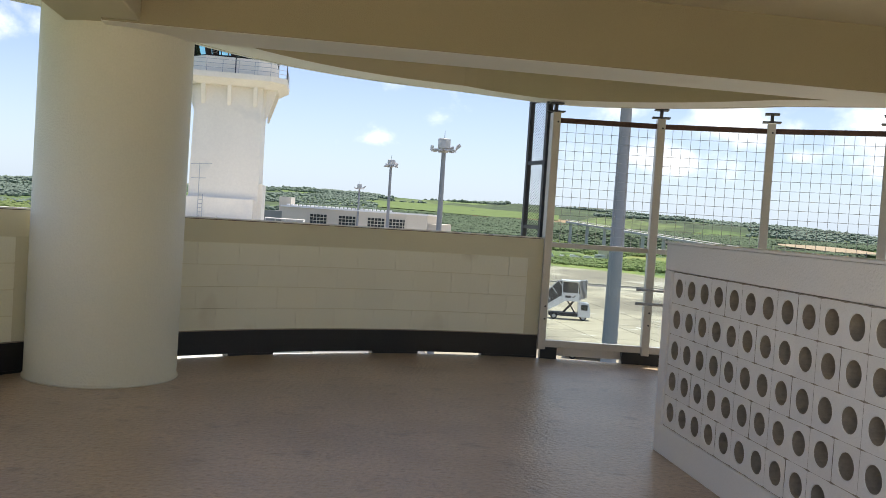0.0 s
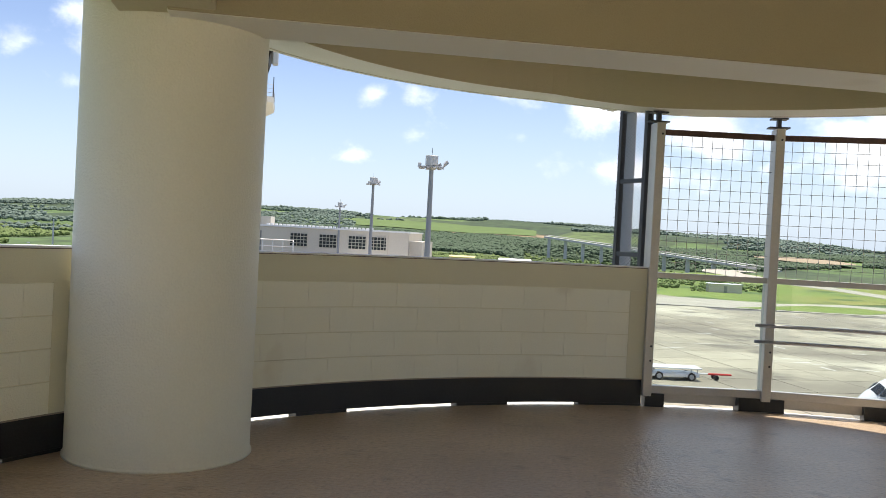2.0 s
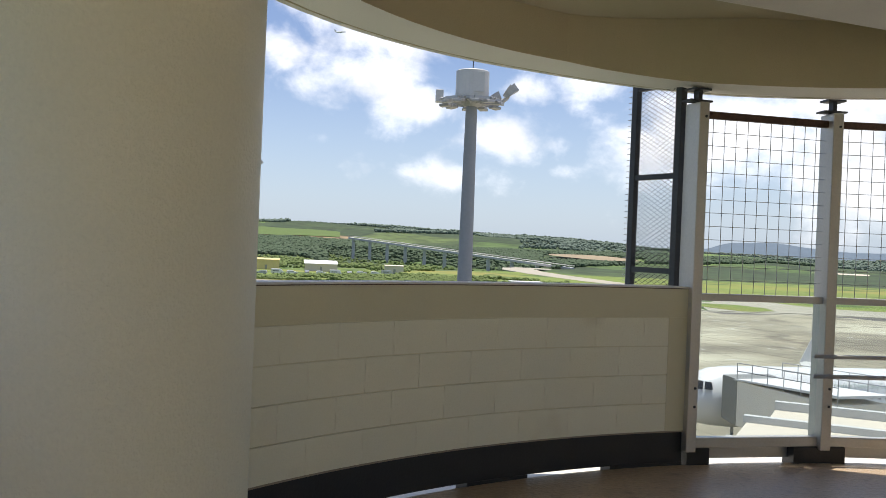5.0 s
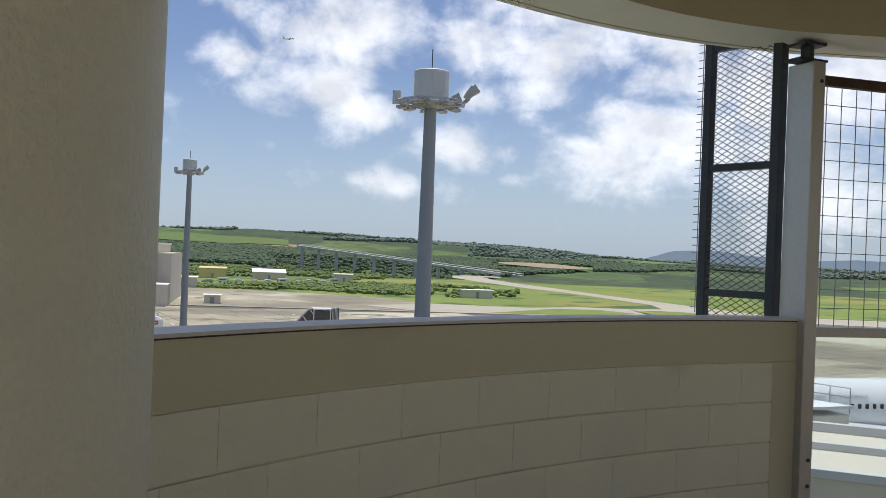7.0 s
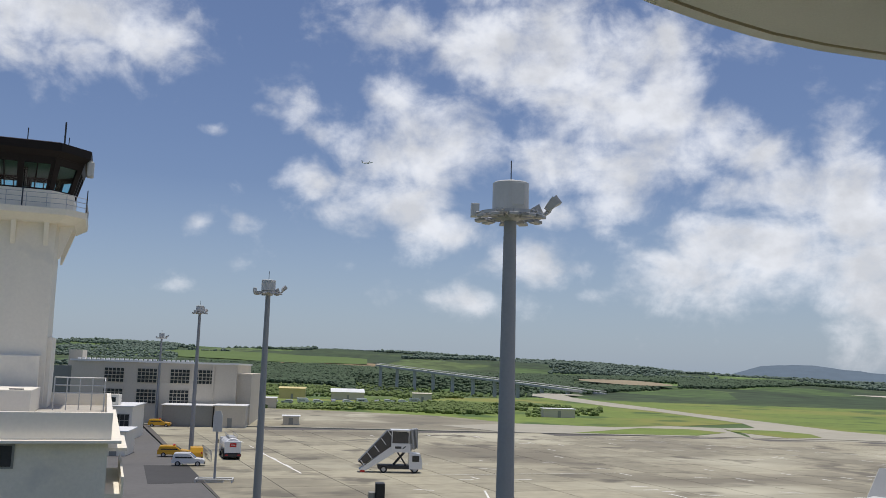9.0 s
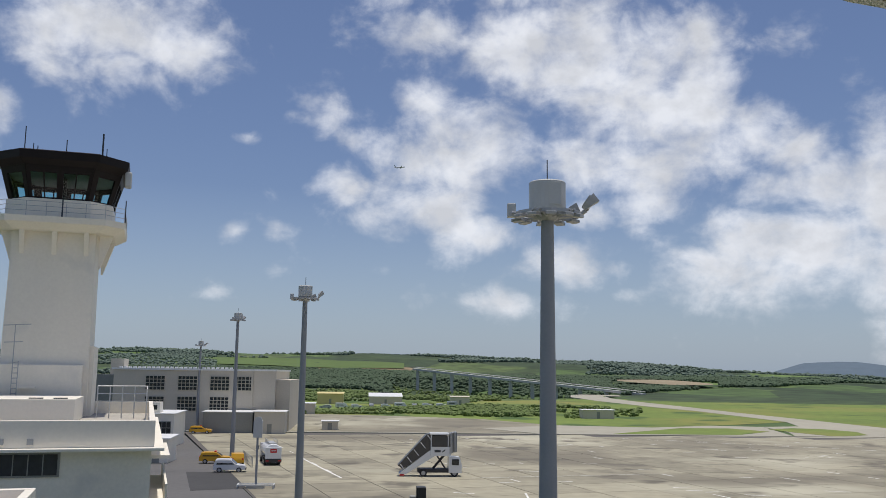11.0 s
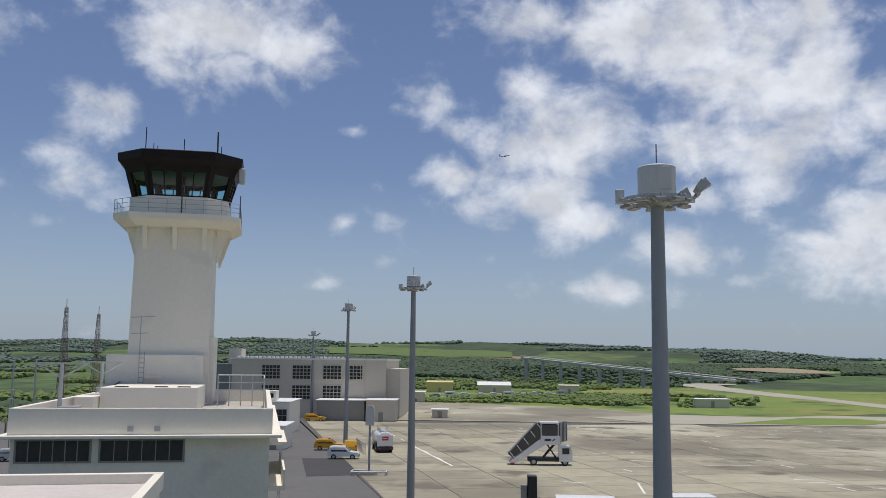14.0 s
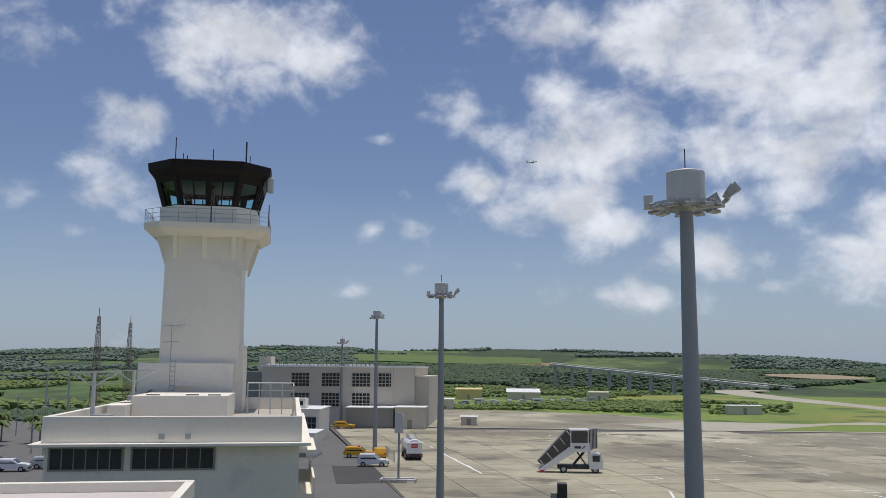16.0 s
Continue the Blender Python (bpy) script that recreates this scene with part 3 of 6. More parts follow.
def ceiling():
    edge = eave_line()
    # towards the glass screen the edge beam draws in and drops a little
    f = [1 - 0.1 * min(1, max(0, (p[0] - 1.8) / 1.6)) for p in edge]
    edge = [(0.06 + (p[0] - 0.06) * k, 4.99 + (p[1] - 4.99) * k) for p, k in zip(edge[:-3], f)] + edge[-3:]
    zs = [1.5 + (SOFFIT_Z - 1.5) * k for k in f]
    inner = offset_line(edge, 0.46)
    lip = offset_line(edge, 0.05)
    # soffit ring of the curved edge beam, with a drip groove
    secs = []
    for e, l, i, sz in zip(edge, lip, inner, zs):
        secs.append([(*e, SLAB_Z + 0.3), (*e, sz), (*l, sz), (*l, sz + 0.012), (l[0] + (i[0] - l[0]) * 0.05, l[1] + (i[1] - l[1]) * 0.05, sz + 0.012),
                     (l[0] + (i[0] - l[0]) * 0.05, l[1] + (i[1] - l[1]) * 0.05, sz), (*i, sz), (*i, SLAB_Z + 0.3)])
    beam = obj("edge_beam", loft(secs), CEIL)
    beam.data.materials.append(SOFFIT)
    # downward faces take the paler colour that stands in for bounced light
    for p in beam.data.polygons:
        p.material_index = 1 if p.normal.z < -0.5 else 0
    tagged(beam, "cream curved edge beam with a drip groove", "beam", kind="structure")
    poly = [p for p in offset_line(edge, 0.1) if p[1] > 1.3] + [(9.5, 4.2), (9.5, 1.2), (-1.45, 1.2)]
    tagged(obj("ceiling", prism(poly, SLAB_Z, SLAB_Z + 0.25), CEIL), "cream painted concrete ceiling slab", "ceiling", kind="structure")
    # straight beam from the column
    u = Vector((1, 0.233, 0)).normalized()
    m = Matrix.Translation((-0.618, 5.94, 0)) @ Matrix.Rotation(math.atan2(u.y, u.x), 4, "Z")
    bt = thing("beam", "tan concrete beam with bounce light painted on its underside, from the column across the deck", "beam", kind="structure")
    # shaded faces and lit underside are told apart by colour
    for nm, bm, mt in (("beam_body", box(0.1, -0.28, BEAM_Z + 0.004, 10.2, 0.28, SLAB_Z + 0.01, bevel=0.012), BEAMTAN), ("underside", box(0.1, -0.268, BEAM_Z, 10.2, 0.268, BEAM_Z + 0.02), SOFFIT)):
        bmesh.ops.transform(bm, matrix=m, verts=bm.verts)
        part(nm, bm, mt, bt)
    # second beam from the column back over the deck
    u = Vector((0.24, -1, 0)).normalized()
    m = Matrix.Translation((COL[0], COL[1], 0)) @ Matrix.Rotation(math.atan2(u.y, u.x), 4, "Z")
    b = box(0.1, -0.28, BEAM_Z + 0.02, 5.2, 0.28, SLAB_Z + 0.01, bevel=0.012)
    bmesh.ops.transform(b, matrix=m, verts=b.verts)
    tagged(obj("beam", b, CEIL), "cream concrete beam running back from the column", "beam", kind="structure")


ceiling()


def back_walls():
    tagged(obj("wall_right", box(12.0, 0.6, 0, 12.2, 4.5, 1.2), CREAM), "low cream painted wall at the end of the deck", "wall", kind="structure")
    # out of view: downstand added to keep sky light off the ceiling beams
    tagged(obj("beam", box(-1.45, 0.95, 2.72, 9.5, 1.199, SLAB_Z + 0.2), CEIL), "unseen cream beam added over the open back to shade the ceiling", "beam", kind="structure")
    tagged(obj("wall_side", prism([(-0.95, 0.36), (-1.65, -3.4), (-1.95, -3.4), (-1.22, 0.30)], 0.0, 1.23), CREAM), "low cream wall at the deck's side", "wall", kind="structure")
    # out of view: bright slab added to bounce sunlight onto the deck
    tagged(obj("terrace", box(-4, -18, -0.35, 14, 0.599, -0.005), BOUNCE_TERRACE), "unseen pale terrace added behind the deck to bounce sunlight in", "terrace", kind="structure")
    # out of view: added block that cuts the light from behind right
    tagged(obj("wall_light_block", prism([(5.0, -18), (12, -18), (12, 0.598), (5.0, 0.598)], -0.004, 3.4), CREAM), "plain unseen wall added behind the deck to block light from the right", "wall", kind="structure")
    tagged(obj("wall_terrace", box(-4, -18.3, -0.35, 14, -18.001, 1.2), CREAM), "low unseen cream wall at the end of the added terrace", "wall", kind="structure")
    tagged(obj("terminal_body", prism([polar(C, R - 0.6, a) for a in range(215, 19, -15)] + [(12, 5.0), (12, -18), (-3, -18)], -11.5, -0.36), OFFWHITE),
           "white lower storeys of the terminal", "building", kind="structure")


# kept very pale and warm so the added slab lights the interior
BOUNCE_TERRACE = mat("pale_bounce_terrace", (0.80, 0.70, 0.53), 0.85, var=0.12, scale=0.5, fine=8, bump=0.2)
back_walls()


def perforated_wall():
    """A waist-high grey block wall with round holes: five courses set back between pier, kerb and cap."""
    turn = -77.48
    m = pose(3.523, 5.283, 0, 0, 0, turn) @ Vector((-0.2, 0, 0))
    w = thing("perforated_wall", "grey block wall with rows of round holes, standing on the deck", "block wall", at=tuple(m), turn=turn, kind="structure")
    n, th, pw, ph = 22, 0.19, 0.186, 0.1924
    x0, zb, zt = 0.107, 0.187, 1.152
    ln = x0 + n * pw + 0.1
    part("kerb", box(0, -0.012, 0, ln, th, zb - 0.004, bevel=0.008), GREYWALL, w)
    part("cap", box(-0.004, -0.014, zt + 0.004, ln, th + 0.004, 1.322, bevel=0.008), GREYWALL, w)
    part("coping", box(-0.014, -0.026, 1.3225, ln, th + 0.014, 1.337, bevel=0.004), GREYWALL, w)
    part("end_pier", box(0, -0.012, zb - 0.003, x0 - 0.004, th, zt + 0.003), GREYWALL, w)
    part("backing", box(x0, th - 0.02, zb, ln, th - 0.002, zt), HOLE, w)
    bm = bmesh.new()
    k = 24
    hw, hh = pw / 2 - 0.001, ph / 2 - 0.001
    for cx in (pw / 2, pw * 1.5):
        ring, lip, sq, edge, back = [], [], [], [], []
        for i in range(k):
            t = 2 * math.pi * i / k
            c, q = math.cos(t), math.sin(t)
            f = min(hw / max(abs(c), 1e-6), hh / max(abs(q), 1e-6))
            lip.append(bm.verts.new((cx + 0.060 * c, 0, ph / 2 + 0.060 * q)))
            ring.append(bm.verts.new((cx + 0.057 * c, 0.004, ph / 2 + 0.057 * q)))
            back.append(bm.verts.new((cx + 0.053 * c, 0.15, ph / 2 + 0.053 * q)))
            sq.append(bm.verts.new((cx + f * c, 0, ph / 2 + f * q)))
        for i in range(k):
            j = (i + 1) % k
            bm.faces.new((sq[i], sq[j], lip[j], lip[i]))
            bm.faces.new((lip[i], lip[j], ring[j], ring[i]))
            bm.faces.new((ring[i], ring[j], back[j], back[i]))
    bmesh.ops.recalc_face_normals(bm, faces=bm.faces)
    me = bpy.data.meshes.new("block")
    bm.to_mesh(me)
    bm.free()
    me.materials.append(GREYWALL)
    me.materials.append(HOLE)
    # hole tubes get the darker colour that stands in for their shade
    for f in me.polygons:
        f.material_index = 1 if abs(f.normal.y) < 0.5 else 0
    for r in range(5):
        for c in range(n // 2):
            o = new("block", me)
            o.parent = w
            o.location = (x0 + c * 2 * pw, 0.001 if (r + c) % 2 else 0.0025, zb + r * ph)
    bm = bmesh.new()
    for r in range(6):
        box(x0, 0.004, zb + r * ph - 0.003, ln, 0.02, zb + r * ph + 0.003, bm=bm)
    for c in range(n // 2 + 1):
        box(x0 + c * 2 * pw - 0.003, 0.005, zb, x0 + c * 2 * pw + 0.003, 0.02, zt, bm=bm)
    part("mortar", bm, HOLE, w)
    return w


perforated_wall()


# ---- ground and airfield ----
GZ = -11.5


def smooth(a, b, x):
    t = min(1, max(0, (x - a) / (b - a)))
    return t * t * (3 - 2 * t)


def ridge(az):
    """Height angle of the far ridge, by azimuth in degrees."""
    return float(np.interp(az, [-180, -70, -36, -30, -24, -21.8, -13.7, -6.6, 0.5, 7.5, 14.2, 20.5, 24.8, 33, 60, 180],
                           [0.4, 0.6, 0.6, 0.65, 1.0, 0.9, 1.15, 1.1, 1.08, 0.9, 0.75, 0.5, 0.25, 0.05, 0.3, 0.4]))


def bridge_r(az):
    return float(np.interp(az, [2.5, 15], [850, 670]))


def ground_z(x, y):
    r = math.hypot(x, y)
    az = math.degrees(math.atan2(x, y))
    top = 2200 * math.tan(radians(ridge(az))) + 1.5 - GZ
    h = GZ + smooth(480, 2200, r) * top
    h += smooth(500, 1500, r) * 9 * noise.noise((x / 330, y / 330, 3.1)) + smooth(500, 1500, r) * 3 * noise.noise((x / 90, y / 90, 7.7))
    if 0 < az < 17:
        br = bridge_r(az)
        h -= 8 * smooth(500, 640, r) * (1 - smooth(br + 10, br + 70, r)) * smooth(0, 3, az) * (1 - smooth(12, 17, az))
    if az < -8:
        h -= 2.5 * smooth(70, 110, r) * smooth(-8, -14, az)
    if r > 2300:
        h -= (r - 2300) * 0.03
    return h


def ground():
    radii = [0, 20, 40, 60, 80, 100, 120, 140, 170, 200, 240, 280, 330, 380, 430, 480] + [480 * 1.035 ** i for i in range(1, 66)]
    azs = [-180, -150, -120, -100, -85, -75, -65, -58, -52] + list(np.arange(-48, 60, 1.0)) + [60, 66, 75, 90, 110, 135, 160]
    verts, faces = [(0, 0, GZ)], []
    n = len(azs)
    for r in radii[1:]:
        for a in azs:
            x, y = r * math.sin(radians(a)), r * math.cos(radians(a))
            verts.append((x, y, ground_z(x, y)))
    for i in range(n):
        faces.append((0, 1 + (i + 1) % n, 1 + i))
    for k in range(len(radii) - 2):
        for i in range(n):
            j = (i + 1) % n
            faces.append((1 + k * n + i, 1 + k * n + j, 1 + (k + 1) * n + j, 1 + (k + 1) * n + i))
    me = bpy.data.meshes.new("ground")
    me.from_pydata(verts, [], faces)
    me.materials.append(HILLS)
    me.polygons.foreach_set("use_smooth", [True] * len(me.polygons))
    tagged(new("ground", me), "green rolling farmland with fields and woods to the horizon", "ground", kind="structure")


ground()


def sheet(name, poly, dz, material, label, category):
    o = obj(name, prism(poly, GZ - (2.6 if name == "left_road" else 0.3), GZ + dz), material)
    return tagged(o, label, category, kind="structure")


# airfield grass, apron, roads
sheet("airfield_grass", [(-120, 285), (-38, 300), (-19, 300), (3, 293), (35, 276), (51, 245), (75, 238), (95, 249), (128, 273), (142, 242), (148, 229), (420, 160), (900, 300), (900, 700), (320, 640), (60, 470), (-120, 400)], 0.04, GRASS, "green mown airfield grass", "grass")
sheet("taxiway", [(97, 203), (104, 222), (108, 245), (120, 249), (128, 273), (129, 300), (130, 355), (126, 390), (124, 480), (128, 560), (141, 615), (200, 640), (200, 622), (160, 600), (148, 540), (144, 480), (143, 391), (141, 340), (142, 291), (142, 242), (148, 229), (160, 222), (420, 160), (420, 100), (132, 200)], 0.10, TAXI, "pale concrete taxiway curving across the grass", "taxiway")
sheet("grass_island", [(104, 233), (113, 239), (120, 236), (123, 225), (119, 213), (108, 207), (105, 222)], 0.14, GRASS, "small grass island in the taxiway", "grass")
sheet("runway", [(150, 600), (900, 370), (900, 405), (150, 640)], 0.13, TAXI, "pale runway across the airfield", "runway")
sheet("perimeter_road", [(51, 245), (29, 229), (40, 210.6), (97, 203), (108, 245), (95, 249), (75, 238)], 0.08, TAXI, "pale concrete perimeter road", "road")
sheet("grass_island", [(57, 211), (72, 211), (87, 211), (100, 224), (95, 236), (82, 236)], 0.12, GRASS, "long grass island beside the apron", "grass")
road = sheet("service_road", [(-4, 78), (-38.5, 208), (-40, 250), (-66, 250), (-22, 78)], 0.06, ROADM, "grey asphalt service road beside the apron", "road")
sheet("asphalt_patch", [(-12.6, 112), (-16.8, 129), (-22.5, 129), (-18.4, 110)], 0.075, PATCH, "dark repaired asphalt patch", "road patch")
sheet("left_road", [(-30, 60), (-34, 100), (-66, 162), (-112, 215), (-190, 250), (-196, 240), (-135, 205), (-112, 140), (-95, 60)], 0.05, ROADM, "grey car park and access road", "road")
far_apron = sheet("far_apron", [(-38, 228), (-15, 221), (29, 229), (51, 245), (35, 276), (3, 293), (-19, 300), (-38, 300)], 0.06, APRON, "stained far concrete apron", "apron")
kerb_line = sheet("apron_kerb", [(-38, 209), (120, 205), (420, 100), (420, 101), (120, 206.2), (-38, 210.4)], 0.22, TAXI, "low pale kerb along the apron edge", "kerb")
sheet("verge", [(-38, 210.4), (40, 209), (29, 229), (-15, 221), (-38, 228)], 0.05, APRON, "stained concrete verge behind the apron kerb", "verge")


def apron():
    a = thing("apron", "stained pale concrete apron of large slabs", "apron", kind="structure")
    # slabs share one mesh
    s = 7.5
    me = bpy.data.meshes.new("slab")
    bm = box(0.05, 0.05, -0.3, s - 0.05, s - 0.05, 0)
    bm.to_mesh(me)
    bm.free()
    me.materials.append(APRON)
    turn = radians(14.2)
    u, v = Vector((math.cos(turn), math.sin(turn))), Vector((-math.sin(turn), math.cos(turn)))
    org = Vector((-4, 78))
    part("bed", prism([(-4, 78), (-38, 208), (120, 206), (420, 100), (420, -60), (30, -60)], GZ - 0.3, GZ + 0.06), JOINT, a)
    for i in range(0, 16):
        for j in range(0, 18):
            p = org + u * (i * s) + v * (j * s)
            q = p + u * s + v * s
            if max(p.y, q.y, (p + u * s).y) > 207.5 or q.x > 125:
                continue
            o = new("slab", me)
            o.parent = a
            o.matrix_basis = Matrix.Translation((p.x, p.y, GZ + 0.09 + 0.004 * ((i * 7 + j * 3) % 3))) @ Matrix.Rotation(turn, 4, "Z")
    rest = bmesh.new()
    for i in range(-3, 42):
        for j in range(-20, 18):
            if 0 <= i < 16 and 0 <= j < 18:
                continue
            p = org + u * (i * s) + v * (j * s)
            q = p + u * s + v * s
            lim = 205 if p.x < 110 else 205 - (p.x - 110) * 0.33
            if max(p.y, q.y, (p + u * s).y) > lim or (i < 0) or p.x > 400 or p.y < -60:
                continue
            m = Matrix.Translation((p.x, p.y, GZ + 0.09)) @ Matrix.Rotation(turn, 4, "Z")
            vs = [rest.verts.new(m @ Vector(c)) for c in ((0.05, 0.05, 0), (s - 0.05, 0.05, 0), (s - 0.05, s - 0.05, 0), (0.05, s - 0.05, 0))]
            rest.faces.new(vs)
    tagged(part("far_slabs", rest, APRON, a), kind="stuff")


apron()


def markings():
    m = thing("apron_markings", "worn white painted marks on the apron", "markings", kind="structure")
    z = GZ + 0.115

    def line(a, b, w):
        a, b = Vector(a), Vector(b)
        d = (b - a).normalized()
        n = Vector((-d.y, d.x)) * w / 2
        bm = bmesh.new()
        bm.faces.new([bm.verts.new((*p, z)) for p in (a - n, b - n, b + n, a + n)])
        part("mark", bm, MARK, m)
    line((-9.8, 152), (-2.2, 122), 0.3)
    for k in range(6):
        line((-4.5 - k * 2.4, 132 + k * 9.5), (-3.6 - k * 2.4, 128.5 + k * 9.5), 0.2)
    rnd = random.Random(5)
    for k in range(80):
        x, y = rnd.uniform(8, 95), rnd.uniform(92, 195)
        a = rnd.choice((0.25, 0.25, -1.3, -0.4))
        ln = rnd.uniform(1.2, 3.2)
        line((x, y), (x + ln * math.cos(a), y + ln * math.sin(a)), 0.28)
    for k in range(22):
        x = 55 + k * 4.2
        line((x, 196 - k * 2.9), (x + 2.1, 194.6 - k * 2.9), 0.35)
    line((17.6, 100), (18.4, 108), 0.25)
    line((14, 122.5), (40, 128), 0.15)


markings()


# ---- masts ----
def floodlight_mast(at, top, name_label, turn=0.0, scale=1.0):
    """Tubular mast with a lamp carriage, a cylindrical housing and a lightning rod."""
    m = thing("floodlight_mast", name_label, "floodlight mast", at=(*at, GZ), turn=turn, group="apron floodlight masts")
    h = top - GZ
    s = scale
    part("pole", cyl(0.34 * s, 0.195 * s, 0, h, 20, caps=False), MAST, m, smooth=True)
    part("base_flange", cyl(0.55, 0.55, 0.0, 0.06, 16), MAST, m)
    part("housing", lathe([(0.56 * s, h + 0.15), (0.57 * s, h + 0.22), (0.57 * s, h + 1.0 * s), (0.54 * s, h + 1.03 * s)], 28), LAMPBOX, m, "pale grey cylindrical housing")
    part("housing_door", box(-0.02, -0.585 * s, h + 0.3, 0.36 * s, -0.5 * s, h + 0.92 * s), LAMPBOX, m)
    part("lightning_rod", rods([((0, 0, h + 1.0 * s), (0, 0, h + 1.75 * s))], 0.022, 6), DARK, m)
    part("collar", lathe([(0.24 * s, h - 0.22), (0.42 * s, h - 0.04), (0.46 * s, h + 0.16)], 20), LAMPMETAL, m, "grey funnel-shaped collar")
    bm = bmesh.new()
    for r, z in ((0.5, 0.06), (1.02, 0.0)):
        for i in range(12):
            a, b = 2 * math.pi * i / 12, 2 * math.pi * (i + 1) / 12
            p, q = Vector((r * s * math.cos(a), r * s * math.sin(a), h + z)), Vector((r * s * math.cos(b), r * s * math.sin(b), h + z))
            turn_m = Matrix.Translation((p + q) / 2) @ Matrix.Rotation(math.atan2(q.y - p.y, q.x - p.x), 4, "Z")
            k = bmesh.ops.create_cube(bm, size=1.0)
            bmesh.ops.transform(bm, matrix=turn_m @ Matrix.Diagonal(((q - p).length, 0.07 * s, 0.10 * s, 1)), verts=k["verts"])
    for i in range(6):
        a = math.pi * (i / 3 + 0.04)
        for d in (-0.09, 0.09):
            o = Vector((-math.sin(a), math.cos(a), 0)) * d * s
            rod(Vector((0.22 * s * math.cos(a), 0.22 * s * math.sin(a), h - 0.1)) + o, Vector((1.12 * s * math.cos(a), 1.12 * s * math.sin(a), h + 0.03)) + o, 0.04 * s, 6, bm)
    part("carriage_ring", bm, LAMPMETAL, m, "flat grey steel lamp carriage")
    # lamps folded flat under the carriage
    for a in (30, 62, 95, 130, 155, 210, 240, 270, 300, 330):
        bm = box(-0.17 * s, -0.15 * s, -0.05 * s, 0.17 * s, 0.15 * s, 0.05 * s, bevel=0.02 * s)
        bmesh.ops.transform(bm, matrix=Matrix.Translation((0.98 * s * math.cos(radians(a)), 0.98 * s * math.sin(radians(a)), h - 0.1 * s)) @ Matrix.Rotation(radians(a), 4, "Z") @ Matrix.Rotation(radians(6), 4, "Y"), verts=bm.verts)
        part("floodlight", bm, LAMPMETAL, m)
    part("control_box", box(-1.24 * s, -0.15 * s, h - 0.08 * s, -0.98 * s, 0.15 * s, h + 0.34 * s, bevel=0.02 * s), LAMPBOX, m, "grey control box")
    # two lamps raised on a bent arm, one more behind
    part("lamp_arm", rods([((0.95 * s, 0, h), (1.2 * s, 0, h + 0.16 * s)), ((1.2 * s, 0, h + 0.16 * s), (1.3 * s, 0, h + 0.38 * s))], 0.07 * s, 6), LAMPMETAL, m)
    for x, y, z, tilt in ((1.24, -0.16, 0.34, -48), (1.36, 0.16, 0.46, -38), (0.82, 0.5, 0.24, -25)):
        hd = loft([[(q, -b, -c), (q, b, -c), (q, b, c), (q, -b, c)] for q, b, c in ((-0.2, .1, .08), (-0.05, .16, .12), (0.2, .2, .15))])
        bmesh.ops.transform(hd, matrix=Matrix.Translation((x * s, y * s, h + z * s)) @ Matrix.Rotation(radians(tilt), 4, "Y") @ Matrix.Scale(s, 4), verts=hd.verts)
        part("floodlight", hd, LAMPMETAL, m, "tilted floodlight")
    return m


floodlight_mast((6.77, 39.0), 7.41, "grey tubular floodlight mast close to the terminal", turn=-6, scale=1.19)
floodlight_mast((-4.72, 80.9), 7.55, "grey tubular floodlight mast by the service road", turn=20)
floodlight_mast((-18.9, 145), 9.3, "grey tubular floodlight mast behind the parked cars", turn=60, scale=1.02)
floodlight_mast((-36, 212), 7.2, "pale floodlight mast in front of the hangar", turn=0, scale=1.0)


# ---- control tower and office ----
KX, KY, KT = -8.3, 45.8, 13          # the office's corner and turn; local u along the front, v into the depth


def local_thing(name, label, category, u=0.0, v=0.0, z=GZ):
    m = pose(KX, KY, 0, 0, 0, KT) @ Vector((u, v, z))
    return thing(name, label, category, at=tuple(m), turn=KT)


